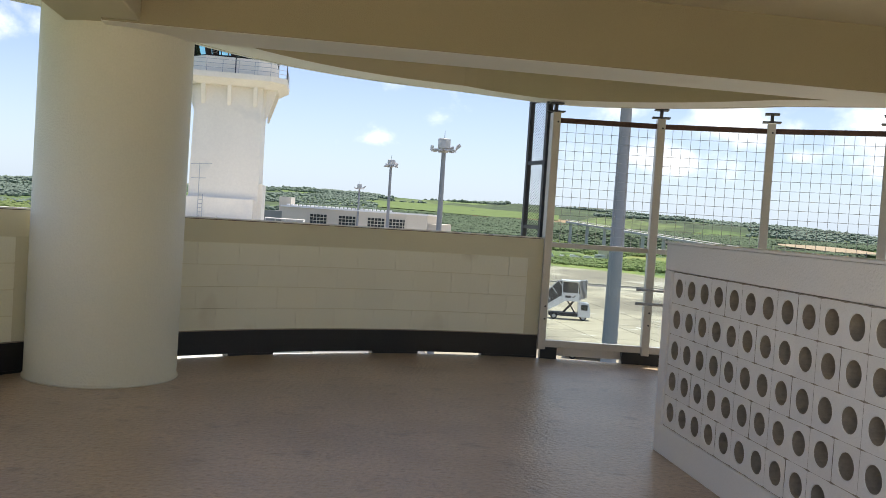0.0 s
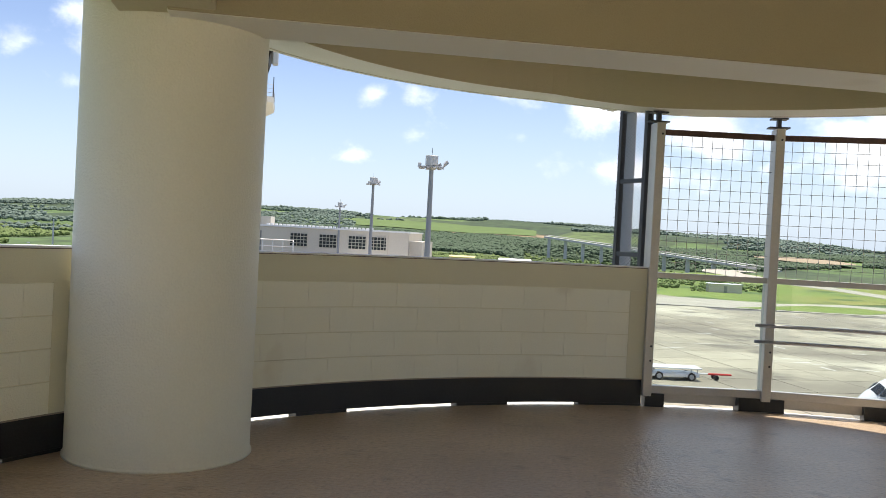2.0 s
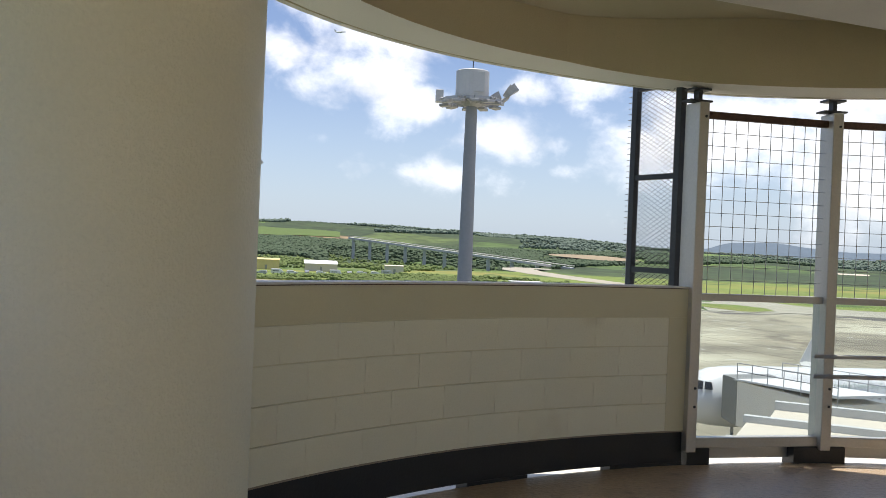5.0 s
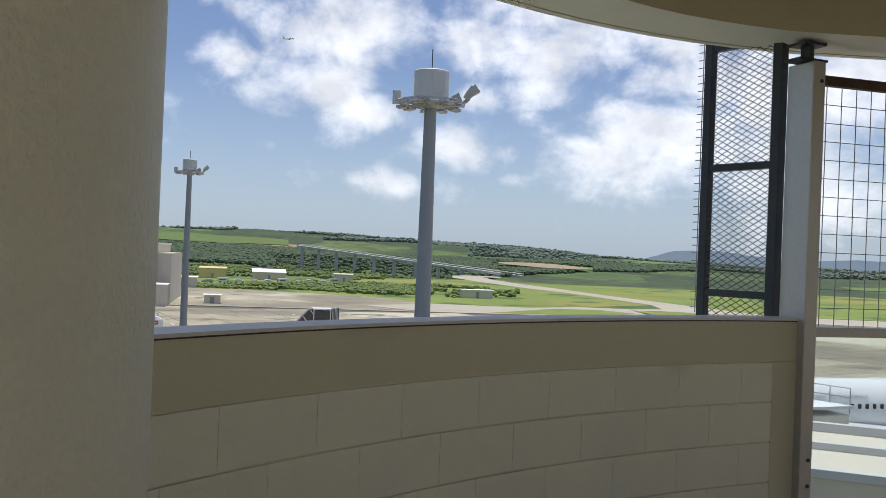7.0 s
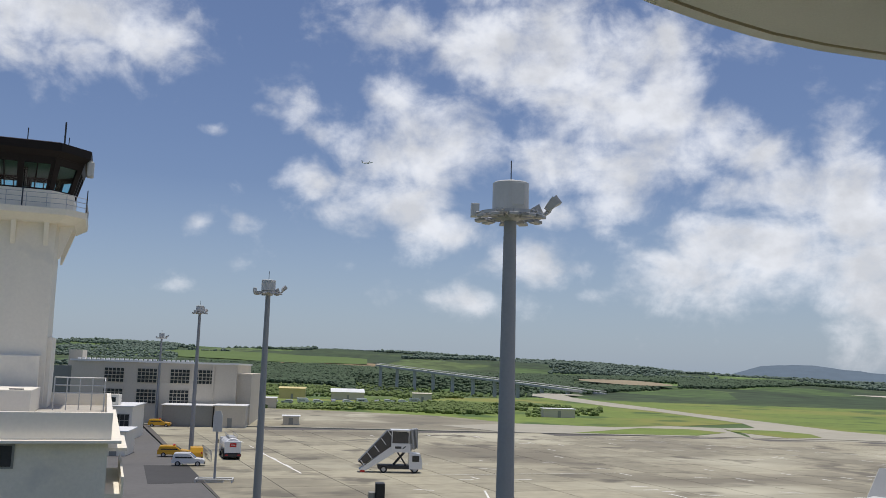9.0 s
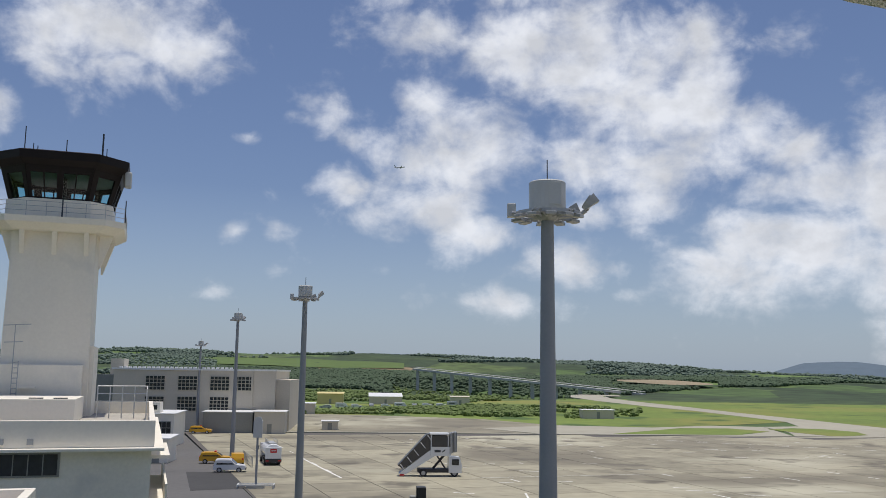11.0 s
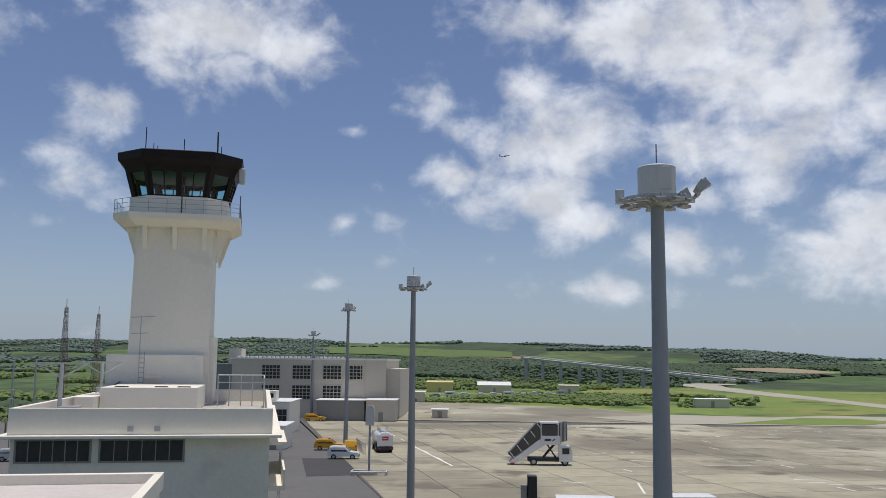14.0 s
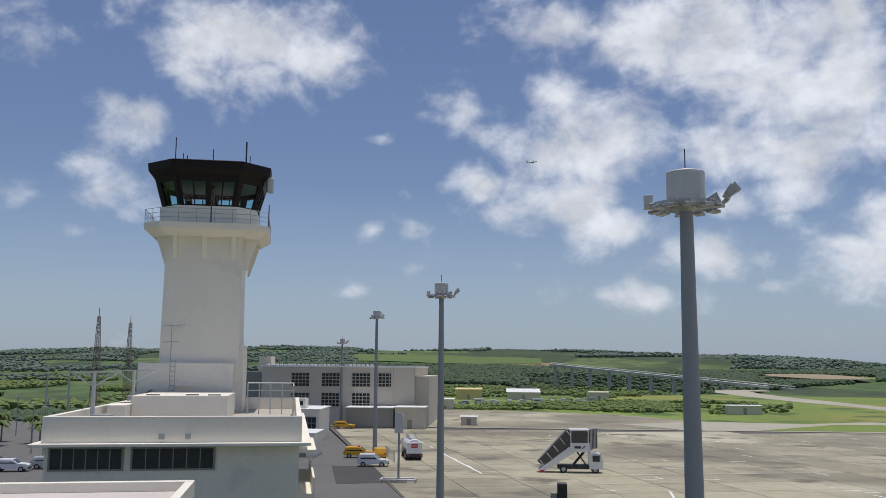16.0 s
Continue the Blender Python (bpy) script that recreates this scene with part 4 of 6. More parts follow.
def tower():
    B = -1.3
    t = local_thing("control_tower", "white concrete airport control tower with a dark glazed cab", "control tower", -6.38, 22.8, B)

    def P(name, bm, material, label="", parent=None, smooth=False):
        bmesh.ops.transform(bm, matrix=Matrix.Diagonal((0.95, 0.95, 1, 1)) @ Matrix.Translation((0, 0, -B)), verts=bm.verts)
        return part(name, bm, material, parent or t, label, smooth)
    P("shaft", loft([[(-2.85, -2.8, B), (2.5, -2.8, B), (2.5, 2.6, B), (-2.85, 2.6, B)], [(-2.74, -2.72, 6), (2.42, -2.72, 6), (2.42, 2.55, 6), (-2.74, 2.55, 6)],
                     [(-2.68, -2.68, 10.4), (2.4, -2.68, 10.4), (2.4, 2.5, 10.4), (-2.68, 2.5, 10.4)]]), WHITE, "white rendered shaft")
    P("lower_block", box(-4.05, -3.35, B, 2.15, -2.4, 1.82, bevel=0.03), WHITE)
    P("canopy", box(-1.75, -3.75, 0.38, -0.5, -3.36, 0.52), WHITE, "small white door canopy")
    P("corner_pilaster", box(2.46, -2.4, B, 2.75, 2.4, 3.0), WHITE)

    def octo(r, z, cut=0.42):
        c = r * cut
        return [(-r, -c, z), (-c, -r, z), (c, -r, z), (r, -c, z), (r, c, z), (c, r, z), (-c, r, z), (-r, c, z)]
    P("balcony", loft([octo(3.5, 10.0, .74), octo(4.15, 10.4, .72), octo(4.2, 10.78, .72)]), WHITE, "white balcony slab")
    for i, (px, py, ax) in enumerate([(-2.05, 0, 0), (-0.1, 0, 0), (1.85, 0, 0), (0, -1.9, 1), (0, 1.9, 1), (0, -1.9, 2), (0, 1.9, 2)]):
        d = 0.85
        if ax == 0:
            secs = [[(px + s * .15, -2.6, 8.6), (px + s * .15, -2.72, 8.6), (px + s * .15, -2.6 - d, 10.03), (px + s * .15, -2.6, 10.03)] for s in (-1, 1)]
        else:
            k = 1 if ax == 1 else -1
            secs = [[(k * 2.6, py + s * .17, 7.9), (k * 2.72, py + s * .17, 7.9), (k * (2.6 + d), py + s * .17, 10.03), (k * 2.6, py + s * .17, 10.03)] for s in (-1, 1)]
        P("bracket", loft(secs), WHITE)
    P("cab_wall", loft([octo(3.3, 10.78, .6), octo(3.3, 12.0, .6)]), WHITE, "white cab wall")
    g0, g1 = octo(3.15, 12.0, .56), octo(3.75, 14.1, .56)
    P("cab_core", cyl(0.16, 0.16, 12.0, 14.3, 12), CABBROWN)
    P("cab_floor", loft([octo(3.0, 11.98, .55), octo(3.0, 12.06, .55)]), CABBROWN)
    P("cab_ceiling", loft([octo(3.5, 13.93, .55), octo(3.5, 13.99, .55)]), FRAMEGREY)
    P("console", lathe([(2.3, 12.06), (2.3, 12.3), (1.9, 12.36), (1.9, 12.06)], 8), FRAMEGREY)
    for i in range(8):
        a0, b0, a1, b1 = Vector(g0[i]), Vector(g0[(i + 1) % 8]), Vector(g1[i]), Vector(g1[(i + 1) % 8])
        nrm = Vector((a0.x + b0.x, a0.y + b0.y, 0)).normalized()
        wide = (b0 - a0).length > 2.4

        def at(p, q, d):
            return a0 + (b0 - a0) * p + (a1 - a0) * q + ((b1 - a1) - (b0 - a0)) * p * q + nrm * d

        def panel(p0, p1, q0, q1, bm):
            loft([[at(p0, q0, d), at(p1, q0, d), at(p1, q1, d), at(p0, q1, d)] for d in (-0.12, 0.05)], bm=bm)
        lo, hi = 0.05, 0.76
        spans = [(0.06, 0.46), (0.56, 0.95)] if wide else [(0.2, 0.84)]
        fr = bmesh.new()
        panel(0, 1, 0, lo, fr)
        panel(0, 1, hi, 1, fr)
        cuts = [0] + [c for sp in spans for c in sp] + [1]
        for c0, c1 in zip(cuts[::2], cuts[1::2]):
            panel(c0, c1, lo, hi, fr)
        if wide:
            for c0, c1 in spans:
                panel((c0 + c1) / 2 - 0.01, (c0 + c1) / 2 + 0.01, lo, hi, fr)
        w = P("window", fr, CABBROWN, "dark brown window frame")
        for c0, c1 in spans:
            gl = bmesh.new()
            gl.faces.new([gl.verts.new(at(p, q, -0.05)) for p, q in ((c0, lo), (c1, lo), (c1, hi), (c0, hi))])
            P("pane", gl, CABPANE, "teal tinted glass", w)
    P("roof", loft([octo(3.75, 14.0, .58), octo(4.15, 14.35, .58), octo(4.2, 14.85, .58), octo(3.9, 14.95, .58)]), CABBROWN, "dark brown overhanging cab roof")
    for (ax, ay, top, r) in ((-2.5, -1.5, 16.9, .035), (-2.0, -1.2, 15.9, .03), (-1.75, -1.0, 15.8, .03), (0.1, -1.5, 16.2, .035), (0.6, -1, 15.5, .03), (2.4, -1.6, 16.8, .06), (2.65, -1.2, 15.9, .03)):
        P("antenna", rods([((ax, ay, 14.9), (ax, ay, top))], r, 5), DARK)
    P("roof_unit", box(1.2, -1.5, 14.93, 2.1, -0.8, 15.25), LAMPBOX)
    P("dish_box", box(3.95, -2.2, 13.3, 4.4, -1.4, 14.3, bevel=0.1), LAMPBOX)
    o1 = octo(4.12, 10.78, .72)
    for i in range(8):
        rail = bmesh.new()
        a, b = Vector(o1[i]), Vector(o1[(i + 1) % 8])
        for z in (0.3, 0.6, 0.9):
            rod(a + Vector((0, 0, z)), b + Vector((0, 0, z)), 0.018, 5, rail)
        n = max(2, int((b - a).length / 1.1))
        for k in range(n):
            p = a + (b - a) * k / n
            rod(p, p + Vector((0, 0, 0.9)), 0.02, 5, rail)
        P("railing", rail, LAMPMETAL, "thin metal balcony railing")
    P("camera_post", rods([((0.35, -4.1, 10.8), (0.35, -4.1, 11.9))], 0.05, 6), DARK)
    P("aerial", rods([((4.15, -2.6, 10.7), (4.15, -2.6, 12.3))], 0.035, 5), DARK)


CABPANE = glass("teal_cab_glass", (0.66, 0.9, 0.9))
tower()


def office():
    o = local_thing("office_building", "white flat-roofed office building below the control tower", "building")
    W0, W1, D = -10.7, -0.1, 25.0
    top, eave = -0.5, -1.64

    def P(name, bm, material, label="", parent=None):
        bmesh.ops.transform(bm, matrix=Matrix.Translation((0, 0, -GZ)), verts=bm.verts)
        return part(name, bm, material, parent or o, label)
    P("wall", box(W0 + 0.1, 0.2, GZ, W1 - 0.1, D, -1.62), OFFWHITE, "stained white wall")
    P("eave", box(W0 - 0.4, -0.45, eave - 0.08, W1 + 0.4, D + 0.5, eave + 0.05, bevel=0.02), WHITE, "white projecting eave slab")
    for b in ((W0, 0.0, eave + .052, W1, 0.25, top), (W0, 0.252, eave + .052, W0 + .25, D, top - 0.003), (W1 - .25, 0.252, eave + .052, W1, D, top - 0.003), (W0 + .252, D - .25, eave + .052, W1 - .252, D, top - 0.006)):
        P("roof_parapet", box(*b, bevel=0.02), WHITE)
    P("roof_deck", box(W0 + .252, 0.252, eave + .053, W1 - .252, D - .252, -1.3), ROOFC, "grey stained roof deck")
    for wx, wl in ((-10.36, 2.86), (-7.09, 3.32)):
        w = P("window", box(wx - 0.07, 0.13, -2.74, wx + wl + 0.07, 0.199, -1.76), FRAMEGREY, "grey-framed strip window")
        n = 6
        st = wl / n
        for k in range(n):
            P("pane", box(wx + k * st + 0.02, 0.10, -2.66, wx + (k + 1) * st - 0.02, 0.128, -1.84), WINDARK, "dark glass", w)
        for k in range(1, n):
            P("mullion", box(wx + k * st - 0.018, 0.08, -2.68, wx + k * st + 0.018, 0.127, -1.82), FRAMEGREY, "", w)
    for vx in (-5.92, -4.84):
        P("vent", box(vx - .12, -0.07, -1.45, vx + 0.12, -0.002, -1.2, bevel=0.02), LAMPMETAL, "small grey vent hood")
    P("roof_plinth", box(-9.2, 12.0, -1.3, -4.1, 19.0, 0.0, bevel=0.03), WHITE)
    P("plinth_ledge", box(-10.2, 10.5, -1.3, -9.25, 19.0, -0.45, bevel=0.03), WHITE)
    for vx in (-8.5, -6.4, -5.2):
        P("roof_drain", box(vx, 12.3, 0.0, vx + 0.7, 12.5, 0.06), DARK)
    for seg in [((-3.3, 18, z), (-0.5, 18, z)) for z in (-0.3, 0.15, 0.6)] + [((-3.3 + k * 0.7, 18, -1.3), (-3.3 + k * 0.7, 18, 0.6)) for k in range(5)]:
        P("rail", rods([seg], 0.035, 5), LAMPBOX)
    for seg in [((-0.5, 8, z), (-0.5, 18, z)) for z in (-0.3, 0.15, 0.6)] + [((-0.5, 8 + k * 2, -1.3), (-0.5, 8 + k * 2, 0.6)) for k in range(5)]:
        P("rail", rods([seg], 0.035, 5), LAMPBOX)
    for (bx, by, bw, bd, bh) in ((-10.3, 13.5, 0.9, 1.4, 0.85), (-10.3, 17, 1.2, 2.0, 1.15), (-10.2, 6.5, 1.0, 0.8, 0.55)):
        P("roof_unit", box(bx, by, -1.3, bx + bw, by + bd, -1.3 + bh, bevel=0.03), LAMPMETAL)
    for k in range(4):
        P("solar_panel", loft([[(-10.35, 19.3 + k * 1.2, -0.6), (-9.3, 19.3 + k * 1.2, 0.1), (-9.3, 20.3 + k * 1.2, 0.1), (-10.35, 20.3 + k * 1.2, -0.6)],
                               [(-10.35, 19.3 + k * 1.2, -0.55), (-9.3, 19.3 + k * 1.2, 0.15), (-9.3, 20.3 + k * 1.2, 0.15), (-10.35, 20.3 + k * 1.2, -0.55)]]), DARK, "dark tilted panel")
    P("tv_aerial", rods([((-8.15, 18.9, 0.0), (-8.15, 18.9, 4.2)), ((-7.85, 18.9, 0.0), (-7.85, 18.9, 2.0)), ((-8.8, 18.9, 4.1), (-7.3, 18.9, 4.2)), ((-8.7, 18.9, 3.1), (-7.7, 18.9, 3.15))]
                        + [((-8.15, 18.9, 0.1 + k * .3), (-7.85, 18.9, 0.1 + k * .3)) for k in range(7)], 0.028, 5), LAMPMETAL, "thin metal aerial mast")
    for k, z in enumerate((-9.0, -6.6, -4.2)):
        P("landing", box(W1 - 0.09, 1 + k * 0.4, z, W1 + 0.65, 12, z + 0.2), OFFWHITE)
        P("landing_wall", box(W1 + 0.55, 1 + k * .4, z + 0.201, W1 + 0.65, 12, z + 0.9), WHITE)
        P("landing_post", box(W1 + 0.4, 6, z - 2.2, W1 + 0.54, 6.15, z - 0.001), OFFWHITE)
    P("stair_head", box(W1 - 0.09, 6, -2.6, W1 + 0.8, 14, -2.45), WHITE)
    return o


office()


def low_roof():
    r = local_thing("low_building", "low white annex with a pale parapeted roof", "building", -3.6, -9.0, GZ)

    def P(name, bm, material, label=""):
        bmesh.ops.transform(bm, matrix=Matrix.Translation((0, 0, -GZ)), verts=bm.verts)
        return part(name, bm, material, r, label)
    P("wall", box(-16, -16, GZ, -0.1, -0.1, -2.45), OFFWHITE)
    P("roof_deck", box(-15.9, -15.9, -2.45, -0.3, -0.3, -2.38), mat_pink, "pale pinkish roof coating")
    for b in ((-16.1, -0.28, -2.6, 0.0, 0.02, -2.07), (-0.28, -16, -2.6, 0.0, -0.282, -2.08)):
        P("roof_parapet", box(*b, bevel=0.02), WHITE)


mat_pink = mat("pale_roof_coating", (0.55, 0.5, 0.46), 0.8, var=0.12, scale=0.4, fine=4, bump=0.1)
low_roof()


def hangar():
    h = thing("hangar_building", "pale grey two-storey hangar building with gridded windows", "building", at=(-40, 212, GZ))
    X, Y, Z = -40, 212, GZ

    def P(name, bm, material, label="", parent=None):
        bmesh.ops.transform(bm, matrix=Matrix.Translation((-X, -Y, -Z)), verts=bm.verts)
        return part(name, bm, material, parent or h, label)
    P("wall", box(-54.5, 212, GZ, -19.3, 250, 1.7), HANGARW)
    P("side_wing", box(-19.29, 214, GZ, -16.2, 248, -0.2), HANGARW)
    P("roof", box(-54.9, 211.7, 1.7, -19.0, 250.3, 2.1), ROOFWHITE, "white roof edge")
    for k in range(26):
        P("roof_stud", box(-53.5 + k * 1.0, 212.3, 2.1, -52.9 + k * 1.0, 213, 2.45), ROOFWHITE)
    P("link_block", box(-60, 216, GZ, -54.51, 240, 0.6), FRAMEGREY, "dark louvred link block")
    P("roof_hut", box(-58, 222, 0.6, -55, 226, 4.2), HANGARW)
    for row, z in enumerate((-2.7, -7.2)):
        for c, x in enumerate((-47.6, -40.6, -33.6, -28.4)[: 4 - row]):
            w = P("window", box(x, 211.88, z, x + 4.3, 211.98, z + 3.3), HANGARW, "white-gridded dark window")
            for i in range(5):
                for j in range(4):
                    P("pane", box(x + .12 + i * .83, 211.8, z + .12 + j * .78, x + .12 + i * .83 + .68, 211.87, z + .12 + j * .78 + .62), WINDARK, "", w)
    P("pilaster", box(-24.6, 211.7, GZ, -24.2, 211.99, 1.7), HANGARW)
    return h


hangar()


def shed(name, b, roofh, wall, roof, label, cat="shed"):
    x0, y0, x1, y1, h = b
    s = thing(name, label, cat, at=((x0 + x1) / 2, (y0 + y1) / 2, GZ))
    cx, cy = (x0 + x1) / 2, (y0 + y1) / 2
    part("wall", box(x0 - cx, y0 - cy, 0, x1 - cx, y1 - cy, h), wall, s)
    part("roof", loft([[(x0 - cx - .3, y0 - cy - .3, h), (x1 - cx + .3, y0 - cy - .3, h), (x1 - cx + .3, y0 - cy - .3, h + .15), (x0 - cx - .3, y0 - cy - .3, h + .15)],
                       [(x0 - cx - .3, y1 - cy + .3, h + roofh), (x1 - cx + .3, y1 - cy + .3, h + roofh), (x1 - cx + .3, y1 - cy + .3, h + .15 + roofh), (x0 - cx - .3, y1 - cy + .3, h + .15 + roofh)]]), roof, s)
    part("door", box(-0.5, y0 - cy - 0.04, 0.05, 0.5, y0 - cy - 0.005, min(2.1, h - .3)), FRAMEGREY, s)
    return s


shed("equipment_shed", (-22.6, 203, -16.2, 209, 4.6), 0.1, HANGARW, ROOFWHITE, "grey equipment shed with a white flat roof")
shed("equipment_shed", (-33.6, 205, -23.2, 211, 4.4), 0.1, FRAMEGREY, ROOFWHITE, "dark blue-grey fenced equipment shed")
shed("machine_hut", (-9.0, 219, -5.4, 222, 1.9), 0.1, HANGARW, ROOFWHITE, "small pale machine hut on the verge")
shed("machine_hut", (68, 284, 78, 288, 2.6), 0.1, HANGARW, ROOFWHITE, "low pale hut in the airfield grass")
shed("farm_shed", (3, 396, 17, 407, 3.2), 1.3, HANGARW, ROOFWHITE, "white-roofed steel shed among trees")
shed("farm_shed", (-19, 396, -8, 406, 4.2), 0.5, PALEYELLOW, PALEYELLOW, "pale yellow site building")
shed("site_hut", (38, 396, 46, 401, 3.4), 0.3, HANGARW, HANGARW, "grey site hut beside parked cars")
shed("site_hut", (-24, 300, -15, 305, 3.2), 0.2, HANGARW, ROOFWHITE, "pale low hut beyond the far apron")
shed("gate_house", (-30.5, 140, -27.2, 146, 3.4), 0.2, WHITE, ROOFWHITE, "white service block by the road")
blk = shed("gate_house", (-36.9, 168, -32.2, 178, 5.6), 0.2, WHITE, ROOFWHITE, "white service block with a gridded window and roof hatch")
part("roof_hatch", box(-2.3, -3.5, 5.81, -0.4, -1.2, 7.6, bevel=0.05), WHITE, blk)
part("hatch_window", box(-1.8, -3.56, 6.3, -0.9, -3.505, 7.1), WINDARK, blk)
wn = part("window", box(-1.9, -5.08, 2.2, 1.9, -5.005, 4.4), FRAMEGREY, blk)
for k in range(5):
    for r in range(2):
        part("pane", box(-1.8 + k * 0.74, -5.12, 2.3 + r * 1.05, -1.16 + k * 0.74, -5.085, 3.22 + r * 1.05), WINDARK, wn)


# ---- woods and distance ----
def clump_template(seed):
    bm = bmesh.new()
    bmesh.ops.create_icosphere(bm, subdivisions=1, radius=1.0)
    rnd = random.Random(seed)
    for v in bm.verts:
        v.co *= rnd.uniform(0.72, 1.2)
    vs = np.array([v.co[:] for v in bm.verts])
    fs = np.array([[v.index for v in f.verts] for f in bm.faces])
    bm.free()
    return vs, fs


CLUMPS = [clump_template(s) for s in range(5)]


def woods(name, spots, material, label, category="woods"):
    """Many small foliage clumps as one mesh; spots: x, y, width, height."""
    V, F, base = [], [], 0
    rnd = random.Random(len(spots))
    for x, y, w, h in spots:
        vs, fs = CLUMPS[rnd.randrange(5)]
        a = rnd.uniform(0, 6.28)
        c, s = math.cos(a), math.sin(a)
        z = ground_z(x, y)
        q = np.stack([x + (vs[:, 0] * c - vs[:, 1] * s) * w / 2, y + (vs[:, 0] * s + vs[:, 1] * c) * w / 2, z + h * 0.42 + vs[:, 2] * h * 0.58], 1)
        V.append(q)
        F.append(fs + base)
        base += len(vs)
    me = bpy.data.meshes.new(name)
    me.from_pydata(np.concatenate(V).tolist(), [], np.concatenate(F).tolist())
    me.materials.append(material)
    return tagged(new(name, me), label, category, kind="stuff")


def scatter(n, az0, az1, r0, r1, w0, w1, seed, keep=None):
    rnd = random.Random(seed)
    out = []
    while len(out) < n:
        a, r = radians(rnd.uniform(az0, az1)), math.sqrt(rnd.uniform(r0 * r0, r1 * r1))
        x, y = r * math.sin(a), r * math.cos(a)
        if keep and not keep(x, y, r):
            continue
        w = rnd.uniform(w0, w1)
        out.append((x, y, w, w * rnd.uniform(0.55, 0.95)))
    return out


def patchy(scale, lim):
    return lambda x, y, r: noise.noise((x / scale, y / scale, 1.7)) > lim


def behind_bridge(x, y, r):
    az = math.degrees(math.atan2(x, y))
    if 1.8 < az < 16 and r < bridge_r(az) + 12:
        return False
    if 15.4 < az < 21.8 and 785 < r < 985:
        return False
    return r > 660 + 60 * noise.noise((x / 70, 2.0, 0)) + max(0, az - 17) * 34


woods("forest_belt", scatter(30000, -14, 32, 640, 1180, 2.2, 5.0, 1, behind_bridge), LEAF, "dark green forest belt below the farmland")
woods("bridge_scrub", scatter(700, 1.8, 15, 560, 850, 1.2, 3.2, 9, lambda x, y, r: r < bridge_r(math.degrees(math.atan2(x, y))) - 10), LEAF2, "green scrub below the light bridge")
# LEAF3 woods carry the haze of distance in their colour
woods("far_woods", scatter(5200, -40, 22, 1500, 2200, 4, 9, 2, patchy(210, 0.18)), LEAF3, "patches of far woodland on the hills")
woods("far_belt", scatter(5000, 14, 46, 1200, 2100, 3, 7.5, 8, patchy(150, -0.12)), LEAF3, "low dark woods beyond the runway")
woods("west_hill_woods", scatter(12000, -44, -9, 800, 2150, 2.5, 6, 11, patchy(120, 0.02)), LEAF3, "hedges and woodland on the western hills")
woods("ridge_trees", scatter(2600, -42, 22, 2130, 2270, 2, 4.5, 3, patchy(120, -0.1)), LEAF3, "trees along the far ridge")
woods("near_scrub", scatter(3600, -10, 8.5, 410, 620, 1.0, 2.8, 4, lambda x, y, r: not (-45 < x < 70 and 330 < y < 432) and noise.noise((x / 25, y / 25, 3.3)) > -0.2), LEAF2, "green scrub and bushes beyond the apron")
woods("verge_scrub", scatter(4200, -9, 10.5, 300, 388, 0.4, 1.5, 21, lambda x, y, r: x < 62 and y < 334 + (x + 15) * 0.7 and noise.noise((x / 18, y / 9, 4.4)) > -0.15), LEAF2, "rough green scrub on the verge before the parked cars")
woods("airfield_scrub", scatter(900, 2, 17, 268, 390, 0.8, 2.2, 5, lambda x, y, r: (y > 300 - x * 0.25) and x < 108 and noise.noise((x / 14, y / 14, 9.3)) > 0.0), LEAF2, "low scrub patches in the airfield grass")
woods("west_woods", scatter(9000, -44, -12.5, 190, 900, 1.8, 4.6, 6, lambda x, y, r: noise.noise((x / 60, y / 60, 5.1)) > (0.08 if r > 320 else -0.05) and not (x > -70 and y < 275)), LEAF2, "bushy green trees and hedges beyond the office")
woods("road_trees", scatter(900, -37, -24, 215, 300, 2.2, 5.0, 7, lambda x, y, r: y > 222 - (x + 112) * 0.75 or x < -140), LEAF, "dark green trees along the access road")


def mountain():
    base, crest = [], []
    prof = [(22.5, 0.0), (24.8, 0.32), (26.0, 0.72), (26.8, 0.92), (28.3, 1.02), (29.6, 1.0), (31, 0.82), (33.4, 0.6), (35, 0.62), (37, 0.75), (39, 0.7), (42, 0.55), (46, 0.65), (52, 0.4), (58, 0.0)]
    fine = np.arange(22.5, 58.01, 0.25)
    hs = np.interp(fine, [p[0] for p in prof], [p[1] for p in prof])
    secs = []
    for a, h in zip(fine, hs):
        h = max(0.0, h + 0.035 * noise.noise((a * 1.3, 0, 0)))
        s, c = math.sin(radians(a)), math.cos(radians(a))
        top = 4200 * math.tan(radians(h)) + 1.5
        secs.append([(3700 * s, 3700 * c, -60), (3900 * s, 3900 * c, -60 + (top + 60) * 0.55), (4200 * s, 4200 * c, top), (4500 * s, 4500 * c, -60)])
    o = obj("mountain", loft(secs, close=False, caps=False), MOUNT, smooth=True)
    tagged(o, "hazy blue mountain on the horizon", "mountain", kind="structure")


mountain()


def brown_field():
    b = bmesh.new()
    rows = []
    for k in range(9):
        a = radians(15.8 + k * 0.7)
        mid, half = 905 - k * 9, 78 * math.sin(math.pi * (k + 0.6) / 9.2)
        rows.append([(r * math.sin(a), r * math.cos(a), ground_z(r * math.sin(a), r * math.cos(a)) + 3.0) for r in (mid - half, mid, mid + half)])
    loft(rows, close=False, bm=b, caps=False)
    tagged(obj("brown_field", b, mat("bare_brown_soil", (0.29, 0.235, 0.15), 0.95, var=0.15, scale=0.02, fine=0.2, bump=0)), "bare brown ploughed field on the slope", "field", kind="structure")


brown_field()


